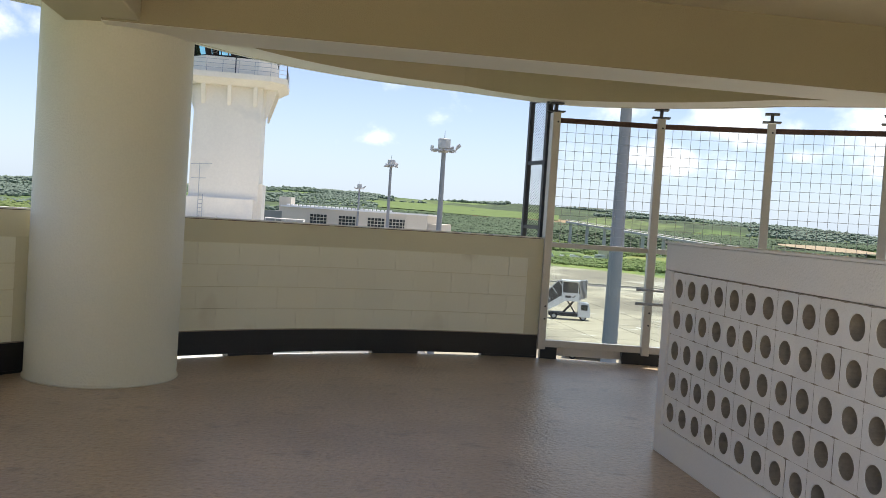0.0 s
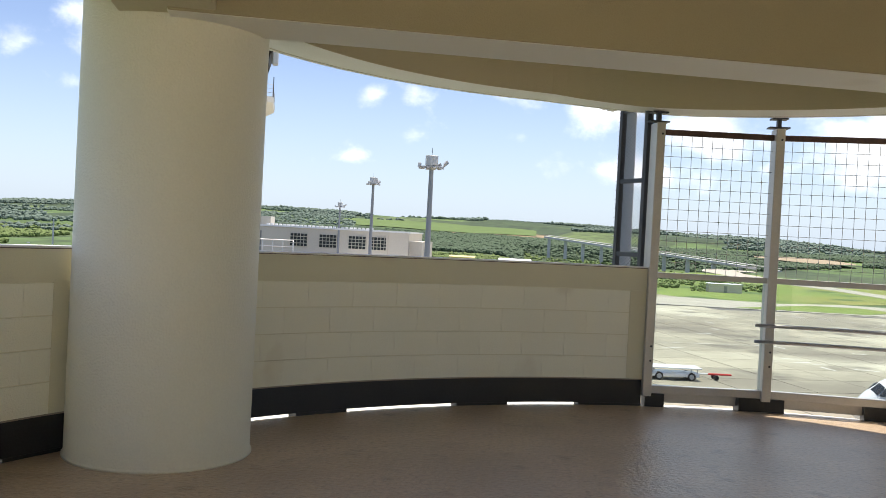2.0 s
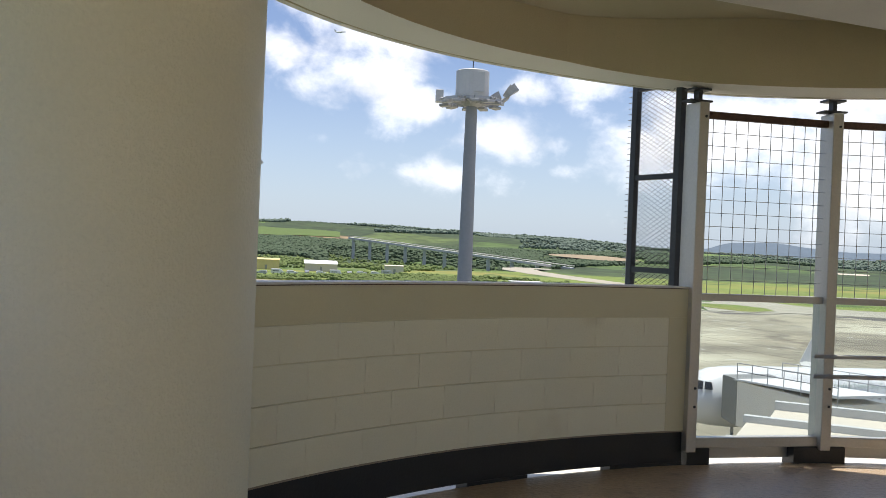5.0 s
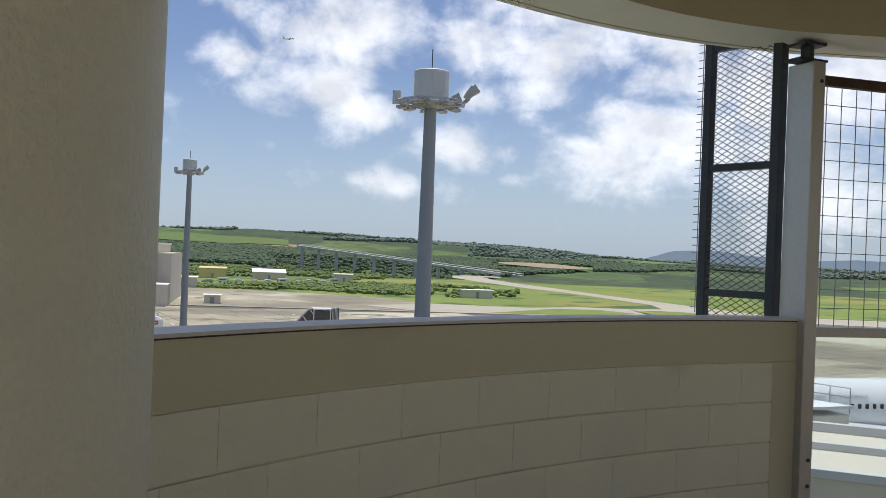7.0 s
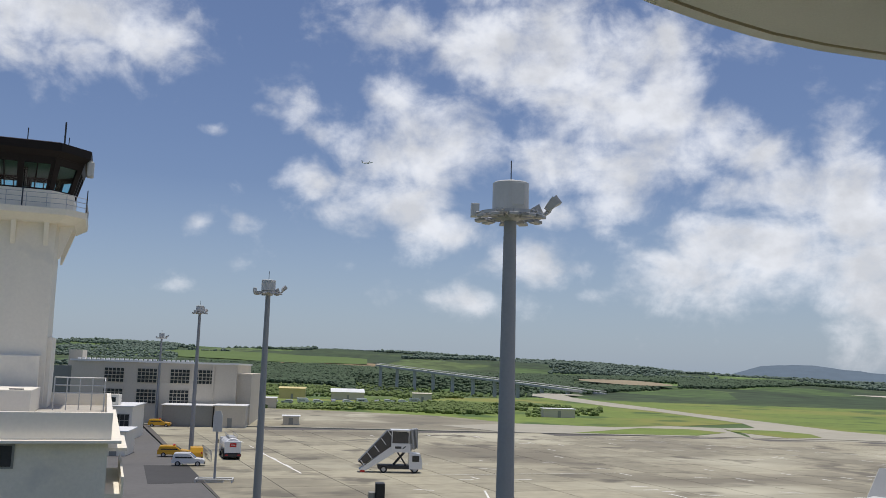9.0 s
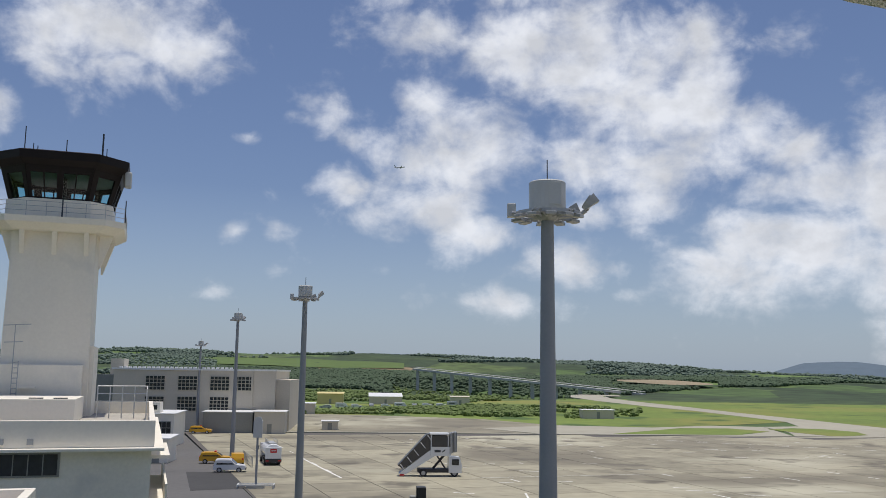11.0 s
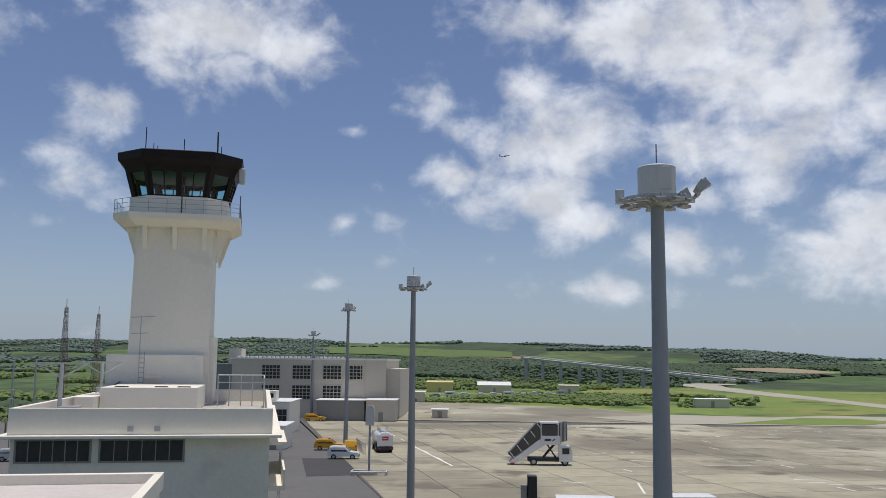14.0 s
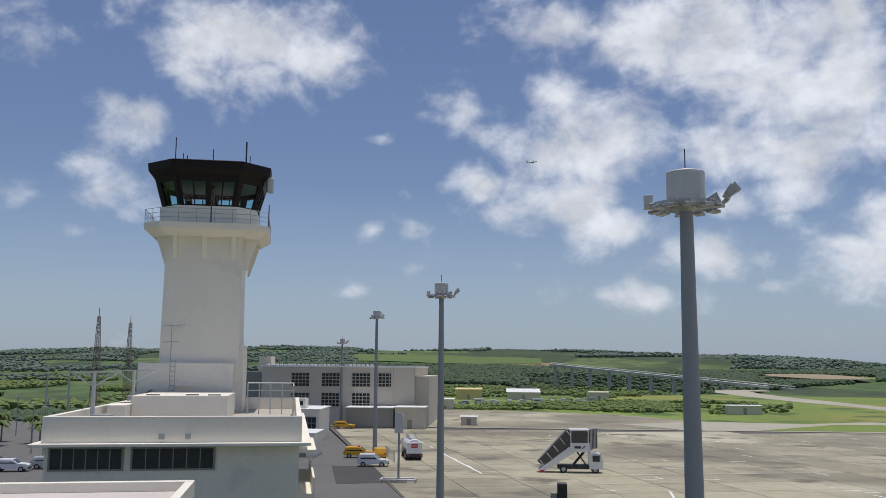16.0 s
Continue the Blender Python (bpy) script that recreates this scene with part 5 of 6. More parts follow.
def green_field():
    rows = []
    for k in range(14):
        a = radians(-15.0 + k * 1.35)
        d = 22 * noise.noise((k * 0.7, 4.0, 0)) - abs(k - 6.5) * 5
        rows.append([(r * math.sin(a), r * math.cos(a), ground_z(r * math.sin(a), r * math.cos(a)) + 0.9) for r in (1225 - d, 1290, 1380, 1450 + d)])
    tagged(obj("green_field", loft(rows, close=False, caps=False), mat("young_cane_field", (0.095, 0.145, 0.035), 0.95, var=0.12, scale=0.01, fine=0.1, bump=0)), "bright green cane field above the forest", "field", kind="structure")


green_field()


def viaduct():
    v = thing("approach_bridge", "long pale concrete light bridge on tall piers", "bridge", at=(51, 905, -20))
    a, b = Vector((47, 840, 6.6)), Vector((190, 610, -9.6))
    off = Vector((51, 905, -20))
    d = (b - a)
    n = Vector((-d.y, d.x, 0)).normalized()
    secs = [[tuple(p + n * s * 2.2 + Vector((0, 0, z)) - off) for s, z in ((-1, -1.6), (1, -1.6), (1, 0), (-1, 0))] for p in (a, b)]
    part("deck", loft(secs), BRIDGEM, v)
    for s in (-2, 2):
        part("rail", rods([(a - off + n * s + Vector((0, 0, 1.2)), b - off + n * s + Vector((0, 0, 1.2)))], 0.15, 4), BRIDGEM, v)
    for k in range(11):
        p = a + d * (0.02 + k * 0.095)
        g = ground_z(p.x, p.y)
        part("pier", box(p.x - 1.3 - off.x, p.y - 1.3 - off.y, g - 3 - off.z, p.x + 1.3 - off.x, p.y + 1.3 - off.y, p.z - 1.55 - off.z), BRIDGEM, v)


viaduct()


def greenhouse_row():
    g = thing("greenhouse_row", "long low white greenhouse row beyond the airfield", "greenhouse", at=(470, 780, -11.6), turn=-20)
    part("roof", loft([[(x, -4, 0), (x, -4, 2), (x, 0, 3.2), (x, 4, 2), (x, 4, 0)] for x in (-55, 55)]), HANGARW, g)


greenhouse_row()


def lattice_tower(at, top, label):
    t = thing("lattice_tower", label, "radio tower", at=(*at, GZ), group="radio towers")
    h = top - GZ
    w0, w1 = 1.25, 0.35
    for sx, sy in ((1, 1), (1, -1), (-1, 1), (-1, -1)):
        part("leg", rods([((sx * w0, sy * w0, 0), (sx * w1, sy * w1, h))], 0.08, 5), LATTICE, t)
    br = bmesh.new()
    n = 13
    for k in range(n):
        z0, z1 = h * k / n, h * (k + 1) / n
        wa, wb = w0 + (w1 - w0) * k / n, w0 + (w1 - w0) * (k + 1) / n
        for s in (1, -1):
            rod((-wa, s * wa, z0), (wb, s * wb, z1), 0.06, 4, br)
            rod((wa, s * wa, z0), (-wb, s * wb, z1), 0.06, 4, br)
            rod((s * wa, -wa, z0), (s * wb, wb, z1), 0.06, 4, br)
            rod((-wb, s * wb, z1), (wb, s * wb, z1), 0.06, 4, br)
    part("bracing", br, LATTICE, t)
    part("antenna", rods([((0, 0, h), (0, 0, h + 2.5))], 0.1, 5), LATTICE, t)


lattice_tower((-125.6, 282), 17.2, "tall brown steel lattice radio tower")
lattice_tower((-124.6, 304), 16.2, "tall brown steel lattice radio tower")


def roof_rack(u, v, top, w):
    f = local_thing("antenna_rack", "grey roof pole with a wide white cross arm and struts", "antenna rack", u, v, -1.3)
    f["group"] = "roof antenna racks"
    h = top + 1.3
    part("base", cyl(0.45, 0.4, 0, 0.3, 16), LAMPBOX, f)
    part("pole", cyl(0.11, 0.09, 0.3, h, 10), LAMPBOX, f)
    part("cross_arm", box(-w, -0.07, h - 0.04, w, 0.07, h + 0.03), LAMPBOX, f)
    for s in (-1, 1):
        part("strut", rods([((0, 0, h - 0.7), (s * w * .85, 0, h - .06))], 0.04, 6), LAMPBOX, f)


roof_rack(-10.15, 6.8, 1.3, 1.25)
roof_rack(-9.75, 15.6, 1.35, 1.2)
for x, y, h in ((-140, 280, 17), (-134, 282, 17.5), (-112, 283, 17), (-107, 285, 17)):
    p = thing("pole", "pale concrete utility pole among trees", "utility pole", at=(x, y, GZ), group="utility poles")
    part("shaft", cyl(0.3, 0.24, 0, h - 5, 8), LAMPBOX, p)
for x, y in ((-62, 128), (-70, 140), (-78, 160), (-90, 172)):
    p = thing("street_lamp", "slim grey street lamp beside the access road", "street lamp", at=(x, y, GZ), group="street lamps")
    part("shaft", cyl(0.09, 0.06, 0, 7.5, 8), MAST, p)
    part("lamp_head", box(-0.1, -0.9, 7.45, 0.1, 0.1, 7.6), LAMPBOX, p)


def palm(x, y, h, seed):
    p = thing("palm_tree", "small green palm tree beside the car park", "palm tree", at=(x, y, GZ + 0.05), group="palms by the car park")
    part("trunk", lathe([(0.2, 0), (0.15, 0.4), (0.12, h * 0.6), (0.1, h)], 10), mat("palm_bark", (0.2, 0.16, 0.11), 0.9, var=0.3, scale=4, fine=20), p)
    r = random.Random(seed)
    for k in range(16):
        a = 2.4 * k + r.uniform(-0.2, 0.2)
        rise, ln = r.uniform(-0.1, 1.0), r.uniform(1.6, 2.3)
        c, s = math.cos(a), math.sin(a)
        secs = []
        for i in range(7):
            t = i / 6
            d, z, w = ln * t, h + rise * math.sin(t * 2.2) - 1.1 * t * t, 0.32 * math.sin(math.pi * min(1, t * 0.9 + 0.08)) + 0.01
            m = Vector((d * c, d * s, z))
            o = Vector((-s, c, 0)) * w
            secs.append([m - o - Vector((0, 0, w * 0.5)), m + Vector((0, 0, 0.03)), m + o - Vector((0, 0, w * 0.5)), m - Vector((0, 0, 0.02))])
        part("frond", loft(secs), LEAF2, p)


for k, (x, y, h) in enumerate(((-82, 152, 3.6), (-79, 157, 4.2), (-75.5, 153, 3.4), (-86, 160, 4.4))):
    palm(x, y, h, k)


# ---- vehicles ----
def wheel(parent, x, y, r, w):
    t = part("wheel", rods([((x, y - w / 2, r), (x, y + w / 2, r))], r, 18), TYRE, parent)
    s = 1 if y > 0 else -1
    part("rim", rods([((x, y + s * w * 0.42, r), (x, y + s * w * 0.54, r))], r * 0.6, 12), LAMPMETAL, t)
    return t


def car(at, turn, paint, label, length=4.1, height=1.65, van=False, bar=None, group="parked cars"):
    c = thing("car", label, "car", at=at, turn=turn, group=group)
    L, W, H = length / 2, 0.86, height
    prof = [(-L, .38), (-L, .8), (-L * .97, 1.0), (-L * .86, H * .97), (-L * .55, H), (L * .08, H * .985), (L * .42, 1.05), (L * .9, .9), (L, .72), (L, .36)]
    if van:
        prof = [(-L, .38), (-L, .9), (-L * .98, H * .95), (-L * .9, H), (L * .5, H), (L * .68, H * .96), (L * .88, 1.05), (L * .97, .95), (L, .75), (L, .36)]
    def sec(y, k):
        return [(x, y, .36 + (z - .36) * (k if z > 1.02 else 1.0)) for x, z in prof]
    bm = loft([sec(-W, .9), sec(-W * .93, 1.0), sec(W * .93, 1.0), sec(W, .9)])
    part("body", bm, paint, c)
    zt, zb = H * .92, 1.02
    for s in (-1, 1):
        part("side_window", loft([[(-L * .8, s * W * 1.0, zb), (L * .3, s * W * 1.0, zb), (L * .02, s * W * 0.965, zt - .06), (-L * .74, s * W * 0.965, zt - .06)],
                                  [(-L * .8, s * (W * 1.0 + .012), zb), (L * .3, s * (W * 1.0 + .012), zb), (L * .02, s * (W * .965 + .012), zt - .06), (-L * .74, s * (W * .965 + .012), zt - .06)]]), WINDARK, c)
        part("headlight", box(L - .12, s * .55 - .15, .68, L + .012, s * .55 + .15, .82, bevel=.02), LAMPBOX, c)
        part("tail_light", box(-L - .012, s * .68 - .1, .75, -L + .1, s * .68 + .1, 1.0, bevel=.02), RED, c)
        for x in (-L * .62, L * .6):
            wheel(c, x, s * (W - .08), .33, .2)
    part("windscreen", loft([[(L * .43, -W * .84, 1.07), (L * .43, W * .84, 1.07), (L * .11, W * .78, H * .95), (L * .11, -W * .78, H * .95)],
                             [(L * .445, -W * .84, 1.085), (L * .445, W * .84, 1.085), (L * .125, W * .78, H * .965), (L * .125, -W * .78, H * .965)]]), WINDARK, c)
    part("bumper", box(L - .1, -W * .9, .3, L + .05, W * .9, .55, bevel=.04), CHASSIS, c)
    if bar:
        part("roof_bar", box(-.15, -.5, H, .15, .5, H + .14, bevel=.03), bar, c)
    return c


car((-16.9, 129.0, GZ + .06), 3, CARWHITE, "white sport utility car parked beside the service road", 4.1, 1.7)
car((-20.6, 140.5, GZ + .06), 5, YELLOW, "yellow and white airport service car", 4.4, 1.6, bar=RED)
car((-17.4, 139.5, GZ + .06), 100, YELLOW, "yellow service pickup behind the silver car", 4.4, 1.6)
car((-33.5, 202.5, GZ + .06), 2, YELLOW, "yellow airport estate car by the hangar", 4.6, 1.6, bar=RED)
rnd = random.Random(12)
for k in range(13):
    x = -30 + k * 5.6
    car((x, 352 + x * 0.7 + rnd.uniform(-4, 4), GZ + .07), rnd.choice((0, 8, 90, 172)), CARWHITE if k % 3 else CARSILVER, "white van parked beyond the apron" if k % 4 == 0 else "pale car parked beyond the apron", 4.6 if k % 4 == 0 else 4.2, 2.0 if k % 4 == 0 else 1.5, van=k % 4 == 0, group="cars beyond the apron")
car((-60.5, 117.5, GZ + .06), 15, CARWHITE, "white hatchback in the office car park", 4.2, 1.55, group="cars by the office")
car((-57.5, 121.0, GZ + .06), 15, CARSILVER, "silver hatchback in the office car park", 4.2, 1.55, group="cars by the office")
car((-64.5, 121.0, GZ + .06), 15, CARWHITE, "white compact in the office car park", 4.0, 1.55, group="cars by the office")


def tanker():
    t = thing("fuel_truck", "white fuel tanker truck with a red rear panel", "truck", at=(-12.9, 140.8, GZ + .09), turn=102)
    L = 3.9
    part("chassis", box(-L, -1.0, .55, L, 1.0, .95), CHASSIS, t)
    part("cab", loft([[(L - 1.7, s * 1.15, .6), (L, s * 1.15, .6), (L, s * 1.15, 1.6), (L - .3, s * 1.1, 2.65), (L - 1.7, s * 1.1, 2.7)] for s in (-1, 1)]), CARWHITE, t)
    part("windscreen", box(L - .22, -1.0, 1.65, L - .02, 1.0, 2.4), WINDARK, t)
    n = 20
    part("tank", loft([[(x, 1.16 * math.cos(2 * math.pi * i / n) * k, 1.98 + .98 * math.sin(2 * math.pi * i / n) * k) for i in range(n)] for x, k in ((-L + .35, .9), (-L + .5, 1), (L - 2.05, 1), (L - 1.9, .9))]), CARWHITE, t)
    part("walkway", box(-L + .6, -.5, 2.94, L - 2.2, .5, 3.02), LAMPMETAL, t)
    part("hand_rail", rods([((-L + .7, s * .6, 3.4), (L - 2.4, s * .6, 3.4)) for s in (-1, 1)] + [((x, s * .6, 2.8), (x, s * .6, 3.4)) for s in (-1, 1) for x in (-3, -1.5, 0, 1.4)], .03, 5), LAMPMETAL, t)
    part("rear_cabinet", box(-L, -1.12, .9, -L + .36, 1.12, 2.5, bevel=.03), CARWHITE, t)
    part("red_panel", box(-L - .02, -.45, 1.75, -L - .003, .45, 2.3), RED, t, "red panel")
    part("white_mark", box(-L - .03, -.3, 1.98, -L - .021, .3, 2.08), CARWHITE, t)
    part("rear_bumper", box(-L - .12, -1.15, .45, -L - .001, 1.15, .85), CHASSIS, t)
    for s in (-1, 1):
        part("tail_light", box(-L - .14, s * .85 - .2, .6, -L - .121, s * .85 + .2, .74), RED, t)
        part("mirror", box(L - .25, s * 1.35 - .1, 1.7, L - .1, s * 1.35 + .1, 2.2), CHASSIS, t)
        for x in (-2.4, -1.25, 2.6):
            wheel(t, x, s * .98, .48, .34)


tanker()


def stair_truck():
    t = thing("stair_truck", "white passenger stair truck with a dark covered flight", "stair truck", at=(9.0, 125.0, GZ + .09), turn=0)
    part("chassis", box(-1.6, -.9, .5, 3.6, .9, .95, bevel=.03), CHASSIS, t)
    part("cab", loft([[(2.35, s * 1.05, .5), (4.0, s * 1.05, .5), (4.05, s * 1.05, 1.4), (3.75, s * .98, 2.45), (2.35, s * .98, 2.5)] for s in (-1, 1)]), CARWHITE, t)
    part("side_window", box(2.75, -1.07, 1.45, 3.65, -1.03, 2.2), WINDARK, t)
    part("windscreen", loft([[(4.06, s * .9, 1.45), (3.8, s * .88, 2.35), (3.78, s * .88, 2.35), (4.03, s * .9, 1.45)] for s in (-1, 1)]), WINDARK, t)
    for s in (-1, 1):
        for x in (-.9, 3.1):
            wheel(t, x, s * .85, .45, .3)
        # stair stringer and canopy sides
        part("stringer", loft([[(-4.05, s * .85 + d, .35), (-3.2, s * .85 + d, .25), (1.35, s * .85 + d, 3.05), (1.35, s * .85 + d, 3.75), (-.2, s * .85 + d, 3.2)] for d in (-.04, .04)]), CARWHITE, t)
        part("canopy_side", loft([[(-4.1, s * .84 + d, 1.35), (-3.6, s * .84 + d, .95), (.05, s * .84 + d, 3.3), (.05, s * .84 + d, 5.2), (-.5, s * .84 + d, 5.25)] for d in (-.02, .02)]), CANOPY, t, "smoked canopy panel")
        part("platform_side", box(.12, s * .95 - .04, 3.75, 2.2, s * .95 + .04, 5.1), CANOPY, t, "smoked side panel")
        part("platform_panel", box(.1, s * .97 - .05, 2.6, 2.6, s * .97 + .05, 3.72), CARWHITE, t)
        part("lift_arm", rods([((.4, s * .5, .95), (1.9, s * .5, 2.7)), ((2.0, s * .5, .95), (.8, s * .5, 2.7))], .09, 6), CHASSIS, t)
        part("post", rods([((.06, s * .97, 2.6), (.06, s * .97, 5.35))], .07, 6), CARWHITE, t)
        part("post", rods([((2.25, s * .97, 2.6), (2.25, s * .97, 5.35))], .06, 6), CARWHITE, t)
    part("canopy_roof", loft([[(-4.15, s, 1.38), (-.5, s, 5.3), (.05, s, 5.32), (.05, s, 5.22), (-.45, s, 5.2), (-4.1, s, 1.3)] for s in (-.88, .88)]), CANOPY, t)
    for k in range(5):
        x = -3.85 + k * .85
        z = 1.55 + k * .92
        part("canopy_hoop", rods([((x + .62, s * .88, z - 1.02 + .25), (x, s * .88, z)) for s in (-1, 1)] + [((x, -.88, z), (x, .88, z))], .055, 6), CARWHITE, t)
    part("platform_roof", box(-.1, -1.08, 5.25, 2.4, 1.08, 5.45, bevel=.04), CARWHITE, t)
    for k in range(6):
        part("bellows_fold", box(2.45 + k * .17, -1.1 - .03 * (k % 2), 2.85 + .25 * k * .2, 2.55 + k * .17, 1.1 + .03 * (k % 2), 5.45 + .03 * k, bevel=.02), LAMPMETAL, t, "grey folding bellows")
    part("red_flag", box(-3.9, -.95, .1, -3.3, -.9, .3), RED, t)
    part("mark_bar", box(.5, -1.045, 3.05, 1.3, -1.025, 3.35), DARK, t, "dark plain logo shape")
    part("mark_bar", loft([[(1.4, y, 3.05), (1.6, y, 3.05), (1.95, y, 3.38), (1.75, y, 3.38)] for y in (-1.045, -1.025)]), DARK, t)
    part("step_deck", loft([[(-4.0, s, .4), (1.3, s, 3.3), (1.3, s, 3.15), (-3.9, s, .28)] for s in (-.8, .8)]), LAMPMETAL, t)


stair_truck()


def sign():
    s = thing("lamp_sign", "white rounded sign on a grey post with a flat base frame", "sign", at=(-11.6, 112.3, GZ + .06))
    part("post", cyl(.14, .12, 0, 6.0, 10), MAST, s)
    part("panel", loft([[(-.5, y, 5.6), (.5, y, 5.6), (.5, y, 7.4), (.3, y, 7.9), (-.3, y, 7.9), (-.5, y, 7.4)] for y in (-.15, .15)]), LAMPBOX, s, "pale rounded panel")
    part("base_frame", rods([((-2, -.8, .4), (2, -.8, .4)), ((-2, .8, .4), (2, .8, .4)), ((-2, -.8, .4), (-2, .8, .4)), ((2, -.8, .4), (2, .8, .4)), ((-2, -.8, 0), (-2, -.8, .4)), ((2, -.8, 0), (2, -.8, .4)), ((2, .8, 0), (2, .8, .4)), ((-2, .8, 0), (-2, .8, .4))], .09, 6), LAMPBOX, s)
    part("base_block", box(-1, -.5, 0, 1, .5, .3), LAMPBOX, s)


sign()


def fence():
    f = thing("steel_fence", "short grey steel fence beside the parked cars", "fence", at=(-14.6, 134, GZ + .06), turn=104)
    for k in range(9):
        part("post", cyl(.04, .04, 0, 1.5, 6, at=(k * 1.3, 0)), MAST, f)
    for z in (.5, 1.0, 1.45):
        part("rail", rods([((0, 0, z), (10.4, 0, z))], .03, 5), MAST, f)


fence()


def device_posts():
    d = thing("marker_post", "dark blue-black box post standing by the apron edge", "post", at=(3.5, 60, GZ))
    part("post", box(-.12, -.4, 0, .42, .4, 6.62, bevel=.05), BLACK, d)
    part("side_post", box(-.5, -.25, 0, -.14, .25, 6.1, bevel=.04), FRAMEGREY, d)


device_posts()


# ---- aircraft ----
def fuselage_sections(L, R0, n=24):
    st = [(0, .03, -.5), (.18, .45, -.46), (.6, .86, -.36), (1.15, 1.2, -.22), (1.9, 1.56, -.1), (2.9, 1.83, -.02), (4.4, R0, 0), (L * .68, R0, 0), (L * .8, R0 * .82, .25), (L * .92, R0 * .45, .75), (L, R0 * .12, 1.1)]
    return [[(x, r * math.cos(2 * math.pi * i / n), dz + r * 1.04 * math.sin(2 * math.pi * i / n)) for i in range(n)] for x, r, dz in st]


def airliner(name, label, at, turn, scale=1.0, tilt=(0, 0), parked=True):
    a = new(name)
    a.matrix_basis = pose(*at, tilt[0], tilt[1], turn) @ Matrix.Scale(scale, 4)
    tagged(a, label, "aircraft")
    L, R0, zc = 37.5, 1.95, 3.75
    up = Matrix.Translation((0, 0, zc))

    def P(nm, bm, material, lab="", smooth=False):
        bmesh.ops.transform(bm, matrix=up, verts=bm.verts)
        return part(nm, bm, material, a, lab, smooth)
    P("fuselage", loft(fuselage_sections(L, R0)), CARWHITE, "glossy white fuselage", True)
    P("belly", loft([[(x, w * math.cos(t), -1.3 - h * math.sin(t)) for t in np.linspace(0, math.pi, 9)] for x, w, h in ((11, .3, .2), (13, 1.6, .9), (19, 1.6, .9), (22, .3, .2))]), LAMPMETAL)
    for s in (-1, 1):
        P("wing", loft([[(x0, s * y, z), (x0 + c * .35, s * y, z + th), (x0 + c, s * y, z + .02), (x0 + c * .4, s * y, z - th * .5)] for x0, y, z, c, th in ((12.2, 1.5, -1.1, 6.3, .45), (15.2, 6.0, -.6, 3.9, .3), (19.0, 16.2, .35, 1.6, .12))]), LAMPBOX)
        P("winglet", loft([[(19.0, s * 16.2, .3), (20.6, s * 16.2, .3), (20.6, s * 16.28, .32), (19.0, s * 16.28, .32)], [(20.5, s * 16.75, 2.6), (21.2, s * 16.75, 2.6), (21.2, s * 16.8, 2.6), (20.5, s * 16.8, 2.6)]]), LAMPBOX, "pale swept winglet")
        n = 18
        P("engine", loft([[(x, s * 5.2 + r * math.cos(2 * math.pi * i / n), -2.0 + r * math.sin(2 * math.pi * i / n)) for i in range(n)] for x, r in ((11.2, .85), (11.6, 1.02), (13, 1.08), (15, .85), (16, .55))]), CARWHITE)
        P("tailplane", loft([[(x0, s * y, z), (x0 + c * .4, s * y, z + .12), (x0 + c, s * y, z), (x0 + c * .4, s * y, z - .08)] for x0, y, z, c in ((33.2, .3, .9, 3.4), (35.6, 6.2, 1.5, 1.4))]), CARWHITE)
    P("tail_fin", loft([[(x0, -t, z), (x0 + c, -t * .3, z), (x0 + c, t * .3, z), (x0, t, z)] for x0, z, c, t in ((29.5, 1.7, 6.5, .2), (34.6, 8.2, 2.4, .08))]), mat("green_tail_paint", (0.28, 0.42, 0.12), 0.35, var=.05, bump=0) if parked else CARWHITE)
    if parked:
        for s in (-1, 1):
            for k in range(38):
                w = new("cabin_window", CABIN_WINDOW)
                w.parent = a
                w.matrix_basis = Matrix.Translation((6.6 + k * .56, s * 1.945, zc + .42))
        for s in (-1, 1):
            for q in ([(1.02, .1, .84), (1.16, .86, .62), (1.62, .78, 1.1), (1.55, .1, 1.28)], [(1.22, .96, .6), (1.78, 1.36, .62), (1.92, 1.14, 1.06), (1.66, .84, 1.1)], [(1.86, 1.42, .62), (2.35, 1.6, .62), (2.36, 1.4, 1.04), (2.0, 1.2, 1.06)]):
                pts = [Vector((x, s * y * 1.03, z * 1.02 + .02)) for x, y, z in q]
                P("cockpit_window", loft([pts, [p + Vector((-.03, s * .05, .04)) for p in pts]]), WINDARK)
        P("nose_gear", rods([((4.6, 0, -3.3), (4.6, 0, -1.5))], .12, 8), LAMPMETAL)
        for y in (-.3, .3):
            P("nose_wheel", rods([((4.6, y - .1, -3.37), (4.6, y + .1, -3.37))], .38, 14), TYRE)
        for s in (-1, 1):
            P("main_gear", rods([((18.2, s * 2.8, -3.2), (18.2, s * 2.6, -1.0))], .16, 8), LAMPMETAL)
            P("main_wheel", rods([((18.2, s * 2.8 - .35, -3.2), (18.2, s * 2.8 + .35, -3.2))], .55, 16), TYRE)
        cu = bpy.data.curves.new("lettering", "FONT")
        cu.body, cu.size, cu.extrude = "Creating New Sky Experience.", 0.56, 0.003
        cu.align_x, cu.space_character = "RIGHT", 0.88
        cu.materials.append(TEXTGREY)
        tx = new("lettering", cu)
        tx.parent = a
        tx.matrix_basis = Matrix.Translation((16.4, -1.80, zc + .92)) @ pose(0, 0, 0, 62, 0, 0)
        tx["label"] = "thin grey-green lettering"
    return a


def small_window():
    bm = box(-.11, -.02, -.165, .11, .02, .165, bevel=.05)
    me = bpy.data.meshes.new("cabin_window")
    bm.to_mesh(me)
    bm.free()
    me.materials.append(WINDARK)
    return me


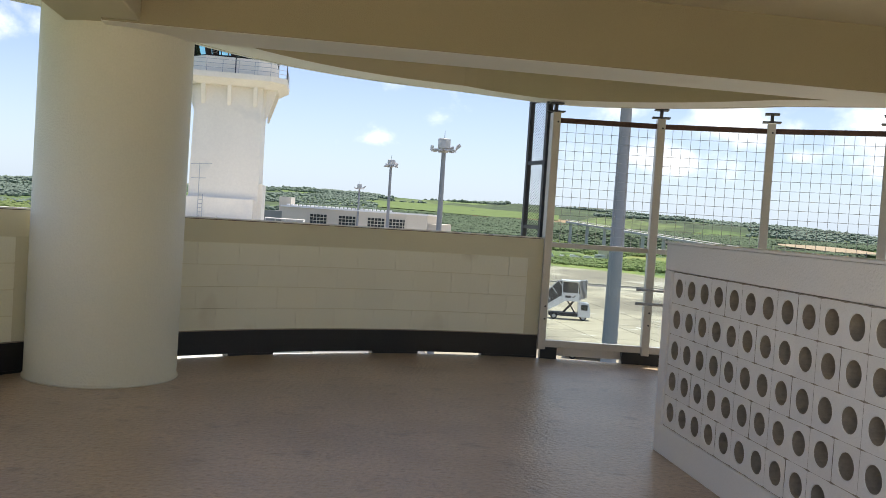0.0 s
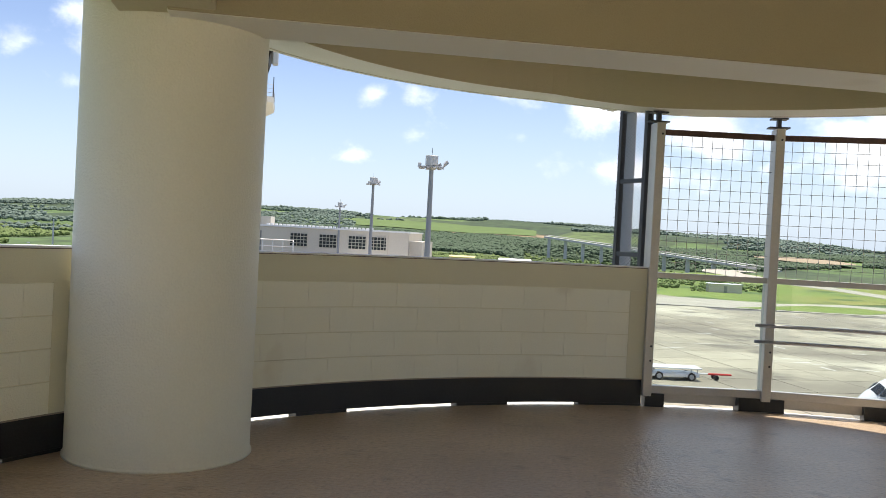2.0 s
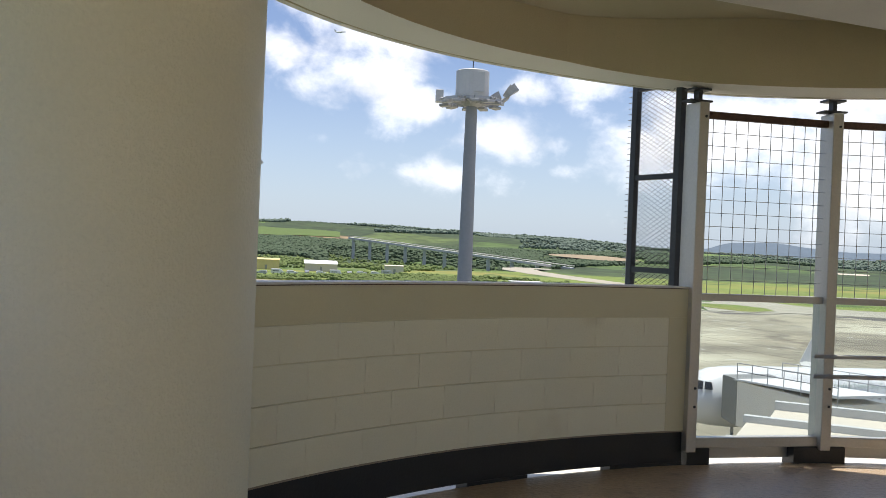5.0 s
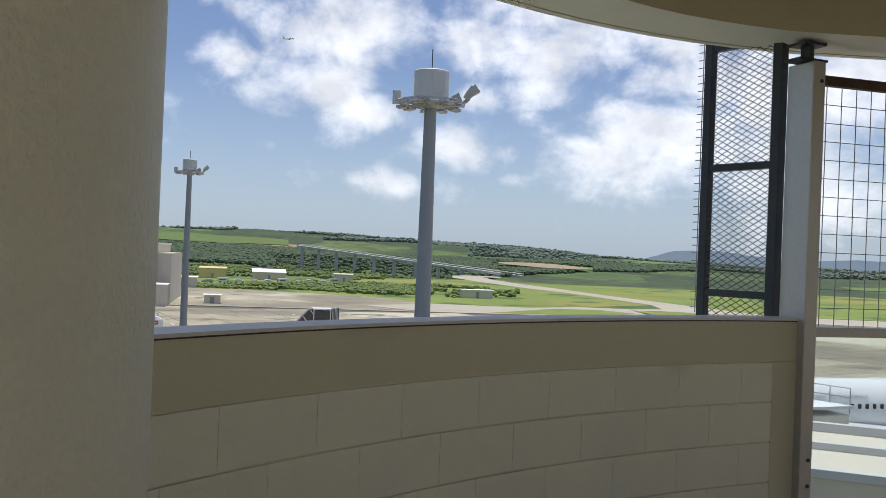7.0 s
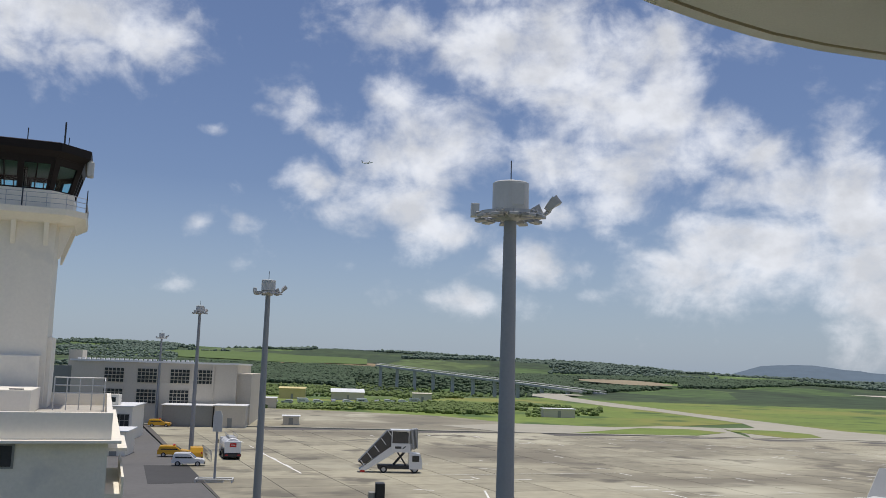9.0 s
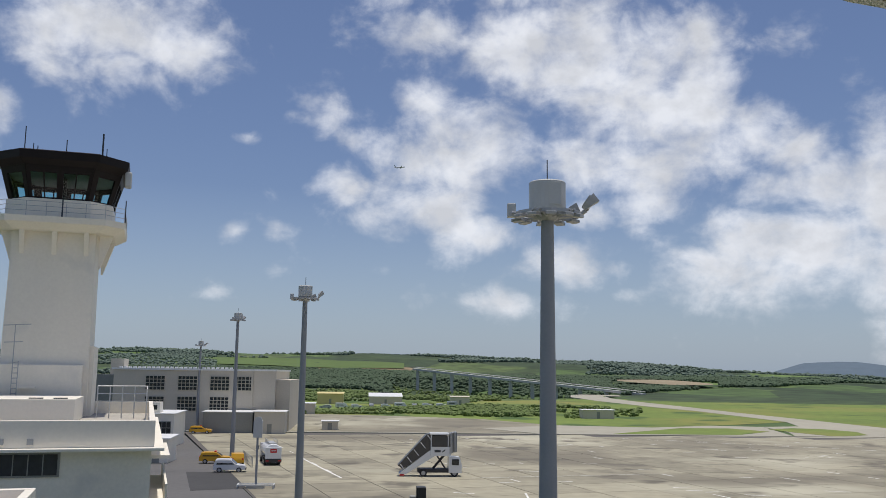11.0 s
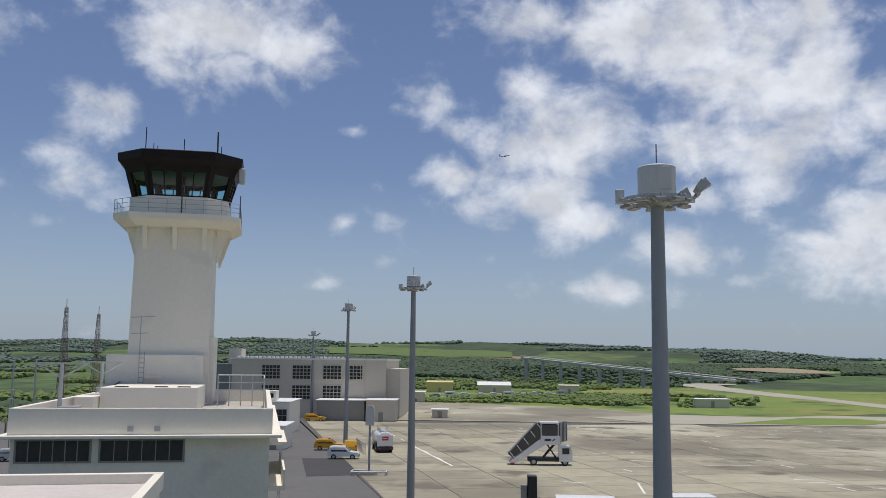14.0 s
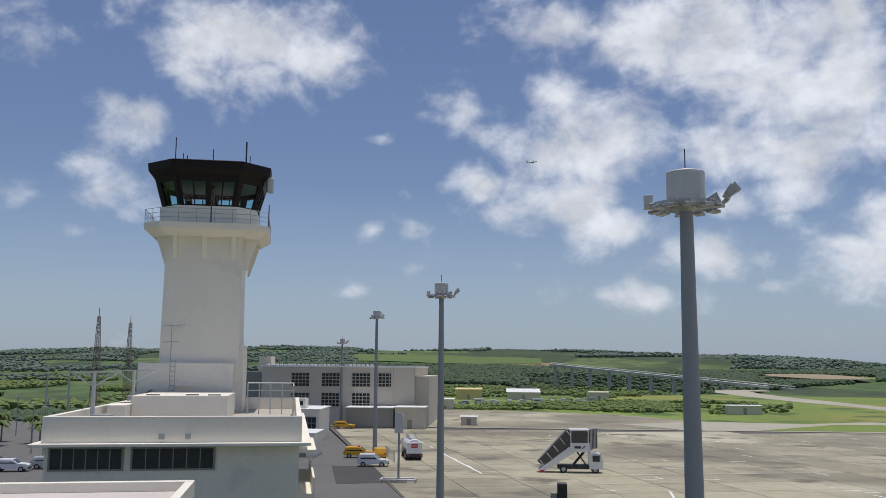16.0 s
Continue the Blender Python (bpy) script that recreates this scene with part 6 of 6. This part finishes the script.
CABIN_WINDOW = small_window()
TEXTGREY = mat("grey_green_lettering", (0.36, 0.42, 0.40), 0.5, var=.05, bump=0)
airliner("parked_airliner", "white parked jet airliner at the boarding bridge", (24.3, 58.8, GZ + .09), 0)
# the climbing aircraft, far off in the sky
airliner("flying_airliner", "small jet airliner climbing in the far sky", (111, 2640, 612), 205, 1.0, (0, 12), parked=False)


def boarding_bridge():
    b = thing("boarding_bridge", "white boarding bridge tunnel with railed roof walkway", "boarding bridge", at=(18.4, 30.5, GZ), turn=-35)
    z1 = 6.9
    part("tunnel", box(-3.5, -2.3, z1 - 3.0, 30, 2.3, z1, bevel=.05), HANGARW, b)
    part("roof_edge", box(-3.6, 2.1, z1 + .001, 30, 2.45, z1 + .25), LAMPBOX, b)
    part("roof_edge", box(-3.6, -2.45, z1 + .001, 30, -2.1, z1 + .25), LAMPBOX, b)
    part("back_tunnel", box(-3.0, 4.6, z1 - 3.3, 30, 7.6, z1 - .25, bevel=.05), HANGARW, b)
    # pale box added to cover the shadowed gap between the two tunnels
    part("gap_filler", box(-3.0, 2.46, z1 - .6, 30, 4.59, z1 - .35), ROOFWHITE, b)
    part("back_edge", box(-3.0, 7.4, z1 - .249, 30, 7.8, z1 + .1), LAMPBOX, b)
    for x in (2, 12, 22):
        part("pylon", box(x - .4, -.5, 0, x + .4, .5, z1 - 3.001), LAMPMETAL, b)
        part("pylon", box(x - .4, 5.6, 0, x + .4, 6.4, z1 - 3.301), LAMPMETAL, b)
    h = thing("bridge_cab", "white boarding bridge cab with a railed sloping roof", "boarding bridge", at=(29.8, 50.3, GZ), turn=100)
    part("cab_body", box(-3.2, -1.7, 2.6, 5.2, 1.7, 5.4, bevel=.06), WHITE, h)
    part("cab_roof", loft([[(-3.4, s, 5.75), (5.4, s, 5.41), (5.4, s, 5.5), (-3.4, s, 5.9)] for s in (-1.8, 1.8)]), ROOFWHITE, h)
    part("cab_window", box(-2.8, -1.73, 3.6, 4.6, -1.705, 4.7), WINDARK, h)
    for s in (-1, 1):
        part("railing", rods([((-3.2, s * 1.7, z), (5.2, s * 1.7, z - .3)) for z in (6.3, 6.8)] + [((-3.2 + k * 1.4, s * 1.7, 5.45), (-3.2 + k * 1.4, s * 1.7, 6.8 - .05 * k)) for k in range(7)], .03, 5), LAMPMETAL, h)
    part("hood", loft([[(5.2, -1.7, 2.6), (5.2, 1.7, 2.6), (5.2, 1.7, 5.5), (5.2, -1.7, 5.5)], [(6.5, -1.8, 2.9), (6.5, 1.8, 2.9), (6.5, 1.8, 5.6), (6.5, -1.8, 5.6)]]), FRAMEGREY, h, "grey folding hood")
    part("column", box(-.4, -.4, 0, .4, .4, 2.6), LAMPMETAL, h)


boarding_bridge()


def tow_gear():
    t = thing("tow_tractor", "low white tow tractor on the apron", "tow tractor", at=(19.4, 90.6, GZ + .09), turn=5, group="tow tractors on the apron")
    part("body", box(-2.4, -1.1, .35, 2.4, 1.1, .75, bevel=.08), CARWHITE, t)
    part("roof", box(-2.6, -1.2, 1.15, 2.6, 1.2, 1.28, bevel=.05), CARWHITE, t)
    for x in (-2.2, 2.2):
        for y in (-1, 1):
            part("post", rods([((x, y, .75), (x, y, 1.16))], .05, 6), LAMPMETAL, t)
    for x in (-1.6, 1.6):
        for y in (-1, 1):
            wheel(t, x, y * 1.0, .4, .3)
    copy_thing(t, pose(10.2, 88.4, GZ + .09, 0, 0, -4))
    b = thing("tow_bar", "red and white aircraft tow bar on small wheels", "tow bar", at=(22.8, 91.5, GZ + .09), turn=3)
    part("bar", rods([((-3.4, 0, .55), (0.3, 0, .55))], .09, 8), CARWHITE, b)
    part("red_bar", rods([((0.301, 0, .55), (2.6, 0, .55))], .1, 8), RED, b)
    part("axle", rods([((1, -.4, .25), (1, .4, .25)), ((1, 0, .25), (1, 0, .55))], .05, 6), LAMPMETAL, b)
    for y in (-.45, .45):
        part("wheel", rods([((1, y - .08, .25), (1, y + .08, .25))], .25, 12), TYRE, b)


tow_gear()


# ---- the parapet's block courses ----
def block_mesh(deg):
    bm = arc_bar((0, 0), R - 0.001, R + 0.0088, -deg / 2, deg / 2, 0.004, 0.196, 3)
    me = bpy.data.meshes.new("block")
    bm.to_mesh(me)
    bm.free()
    me.materials.append(CREAM_BLOCK)
    return me


def courses(wall, a0, a1):
    full = math.degrees(0.4 / R)
    gap = math.degrees(0.002 / R)
    whole = block_mesh(full - gap)
    cache = {}
    for r in range(4):
        a = a0
        first = full if r % 2 == 0 else full / 2
        while a < a1 - 0.05:
            w = min(first, a1 - a)
            first = full
            if abs(w - full) < 1e-6:
                me = whole
            else:
                key = round(w, 3)
                me = cache.setdefault(key, block_mesh(w - gap))
            o = new("block", me)
            o.parent = wall
            o.matrix_basis = pose(C[0], C[1], 0.24 + r * 0.2, 0, 0, a + w / 2)
            a += w


courses(wall_curved, A_END + 1.6, A_COL - 1.6)
courses(wall_left, 151.0 + 1.6, 213.9)
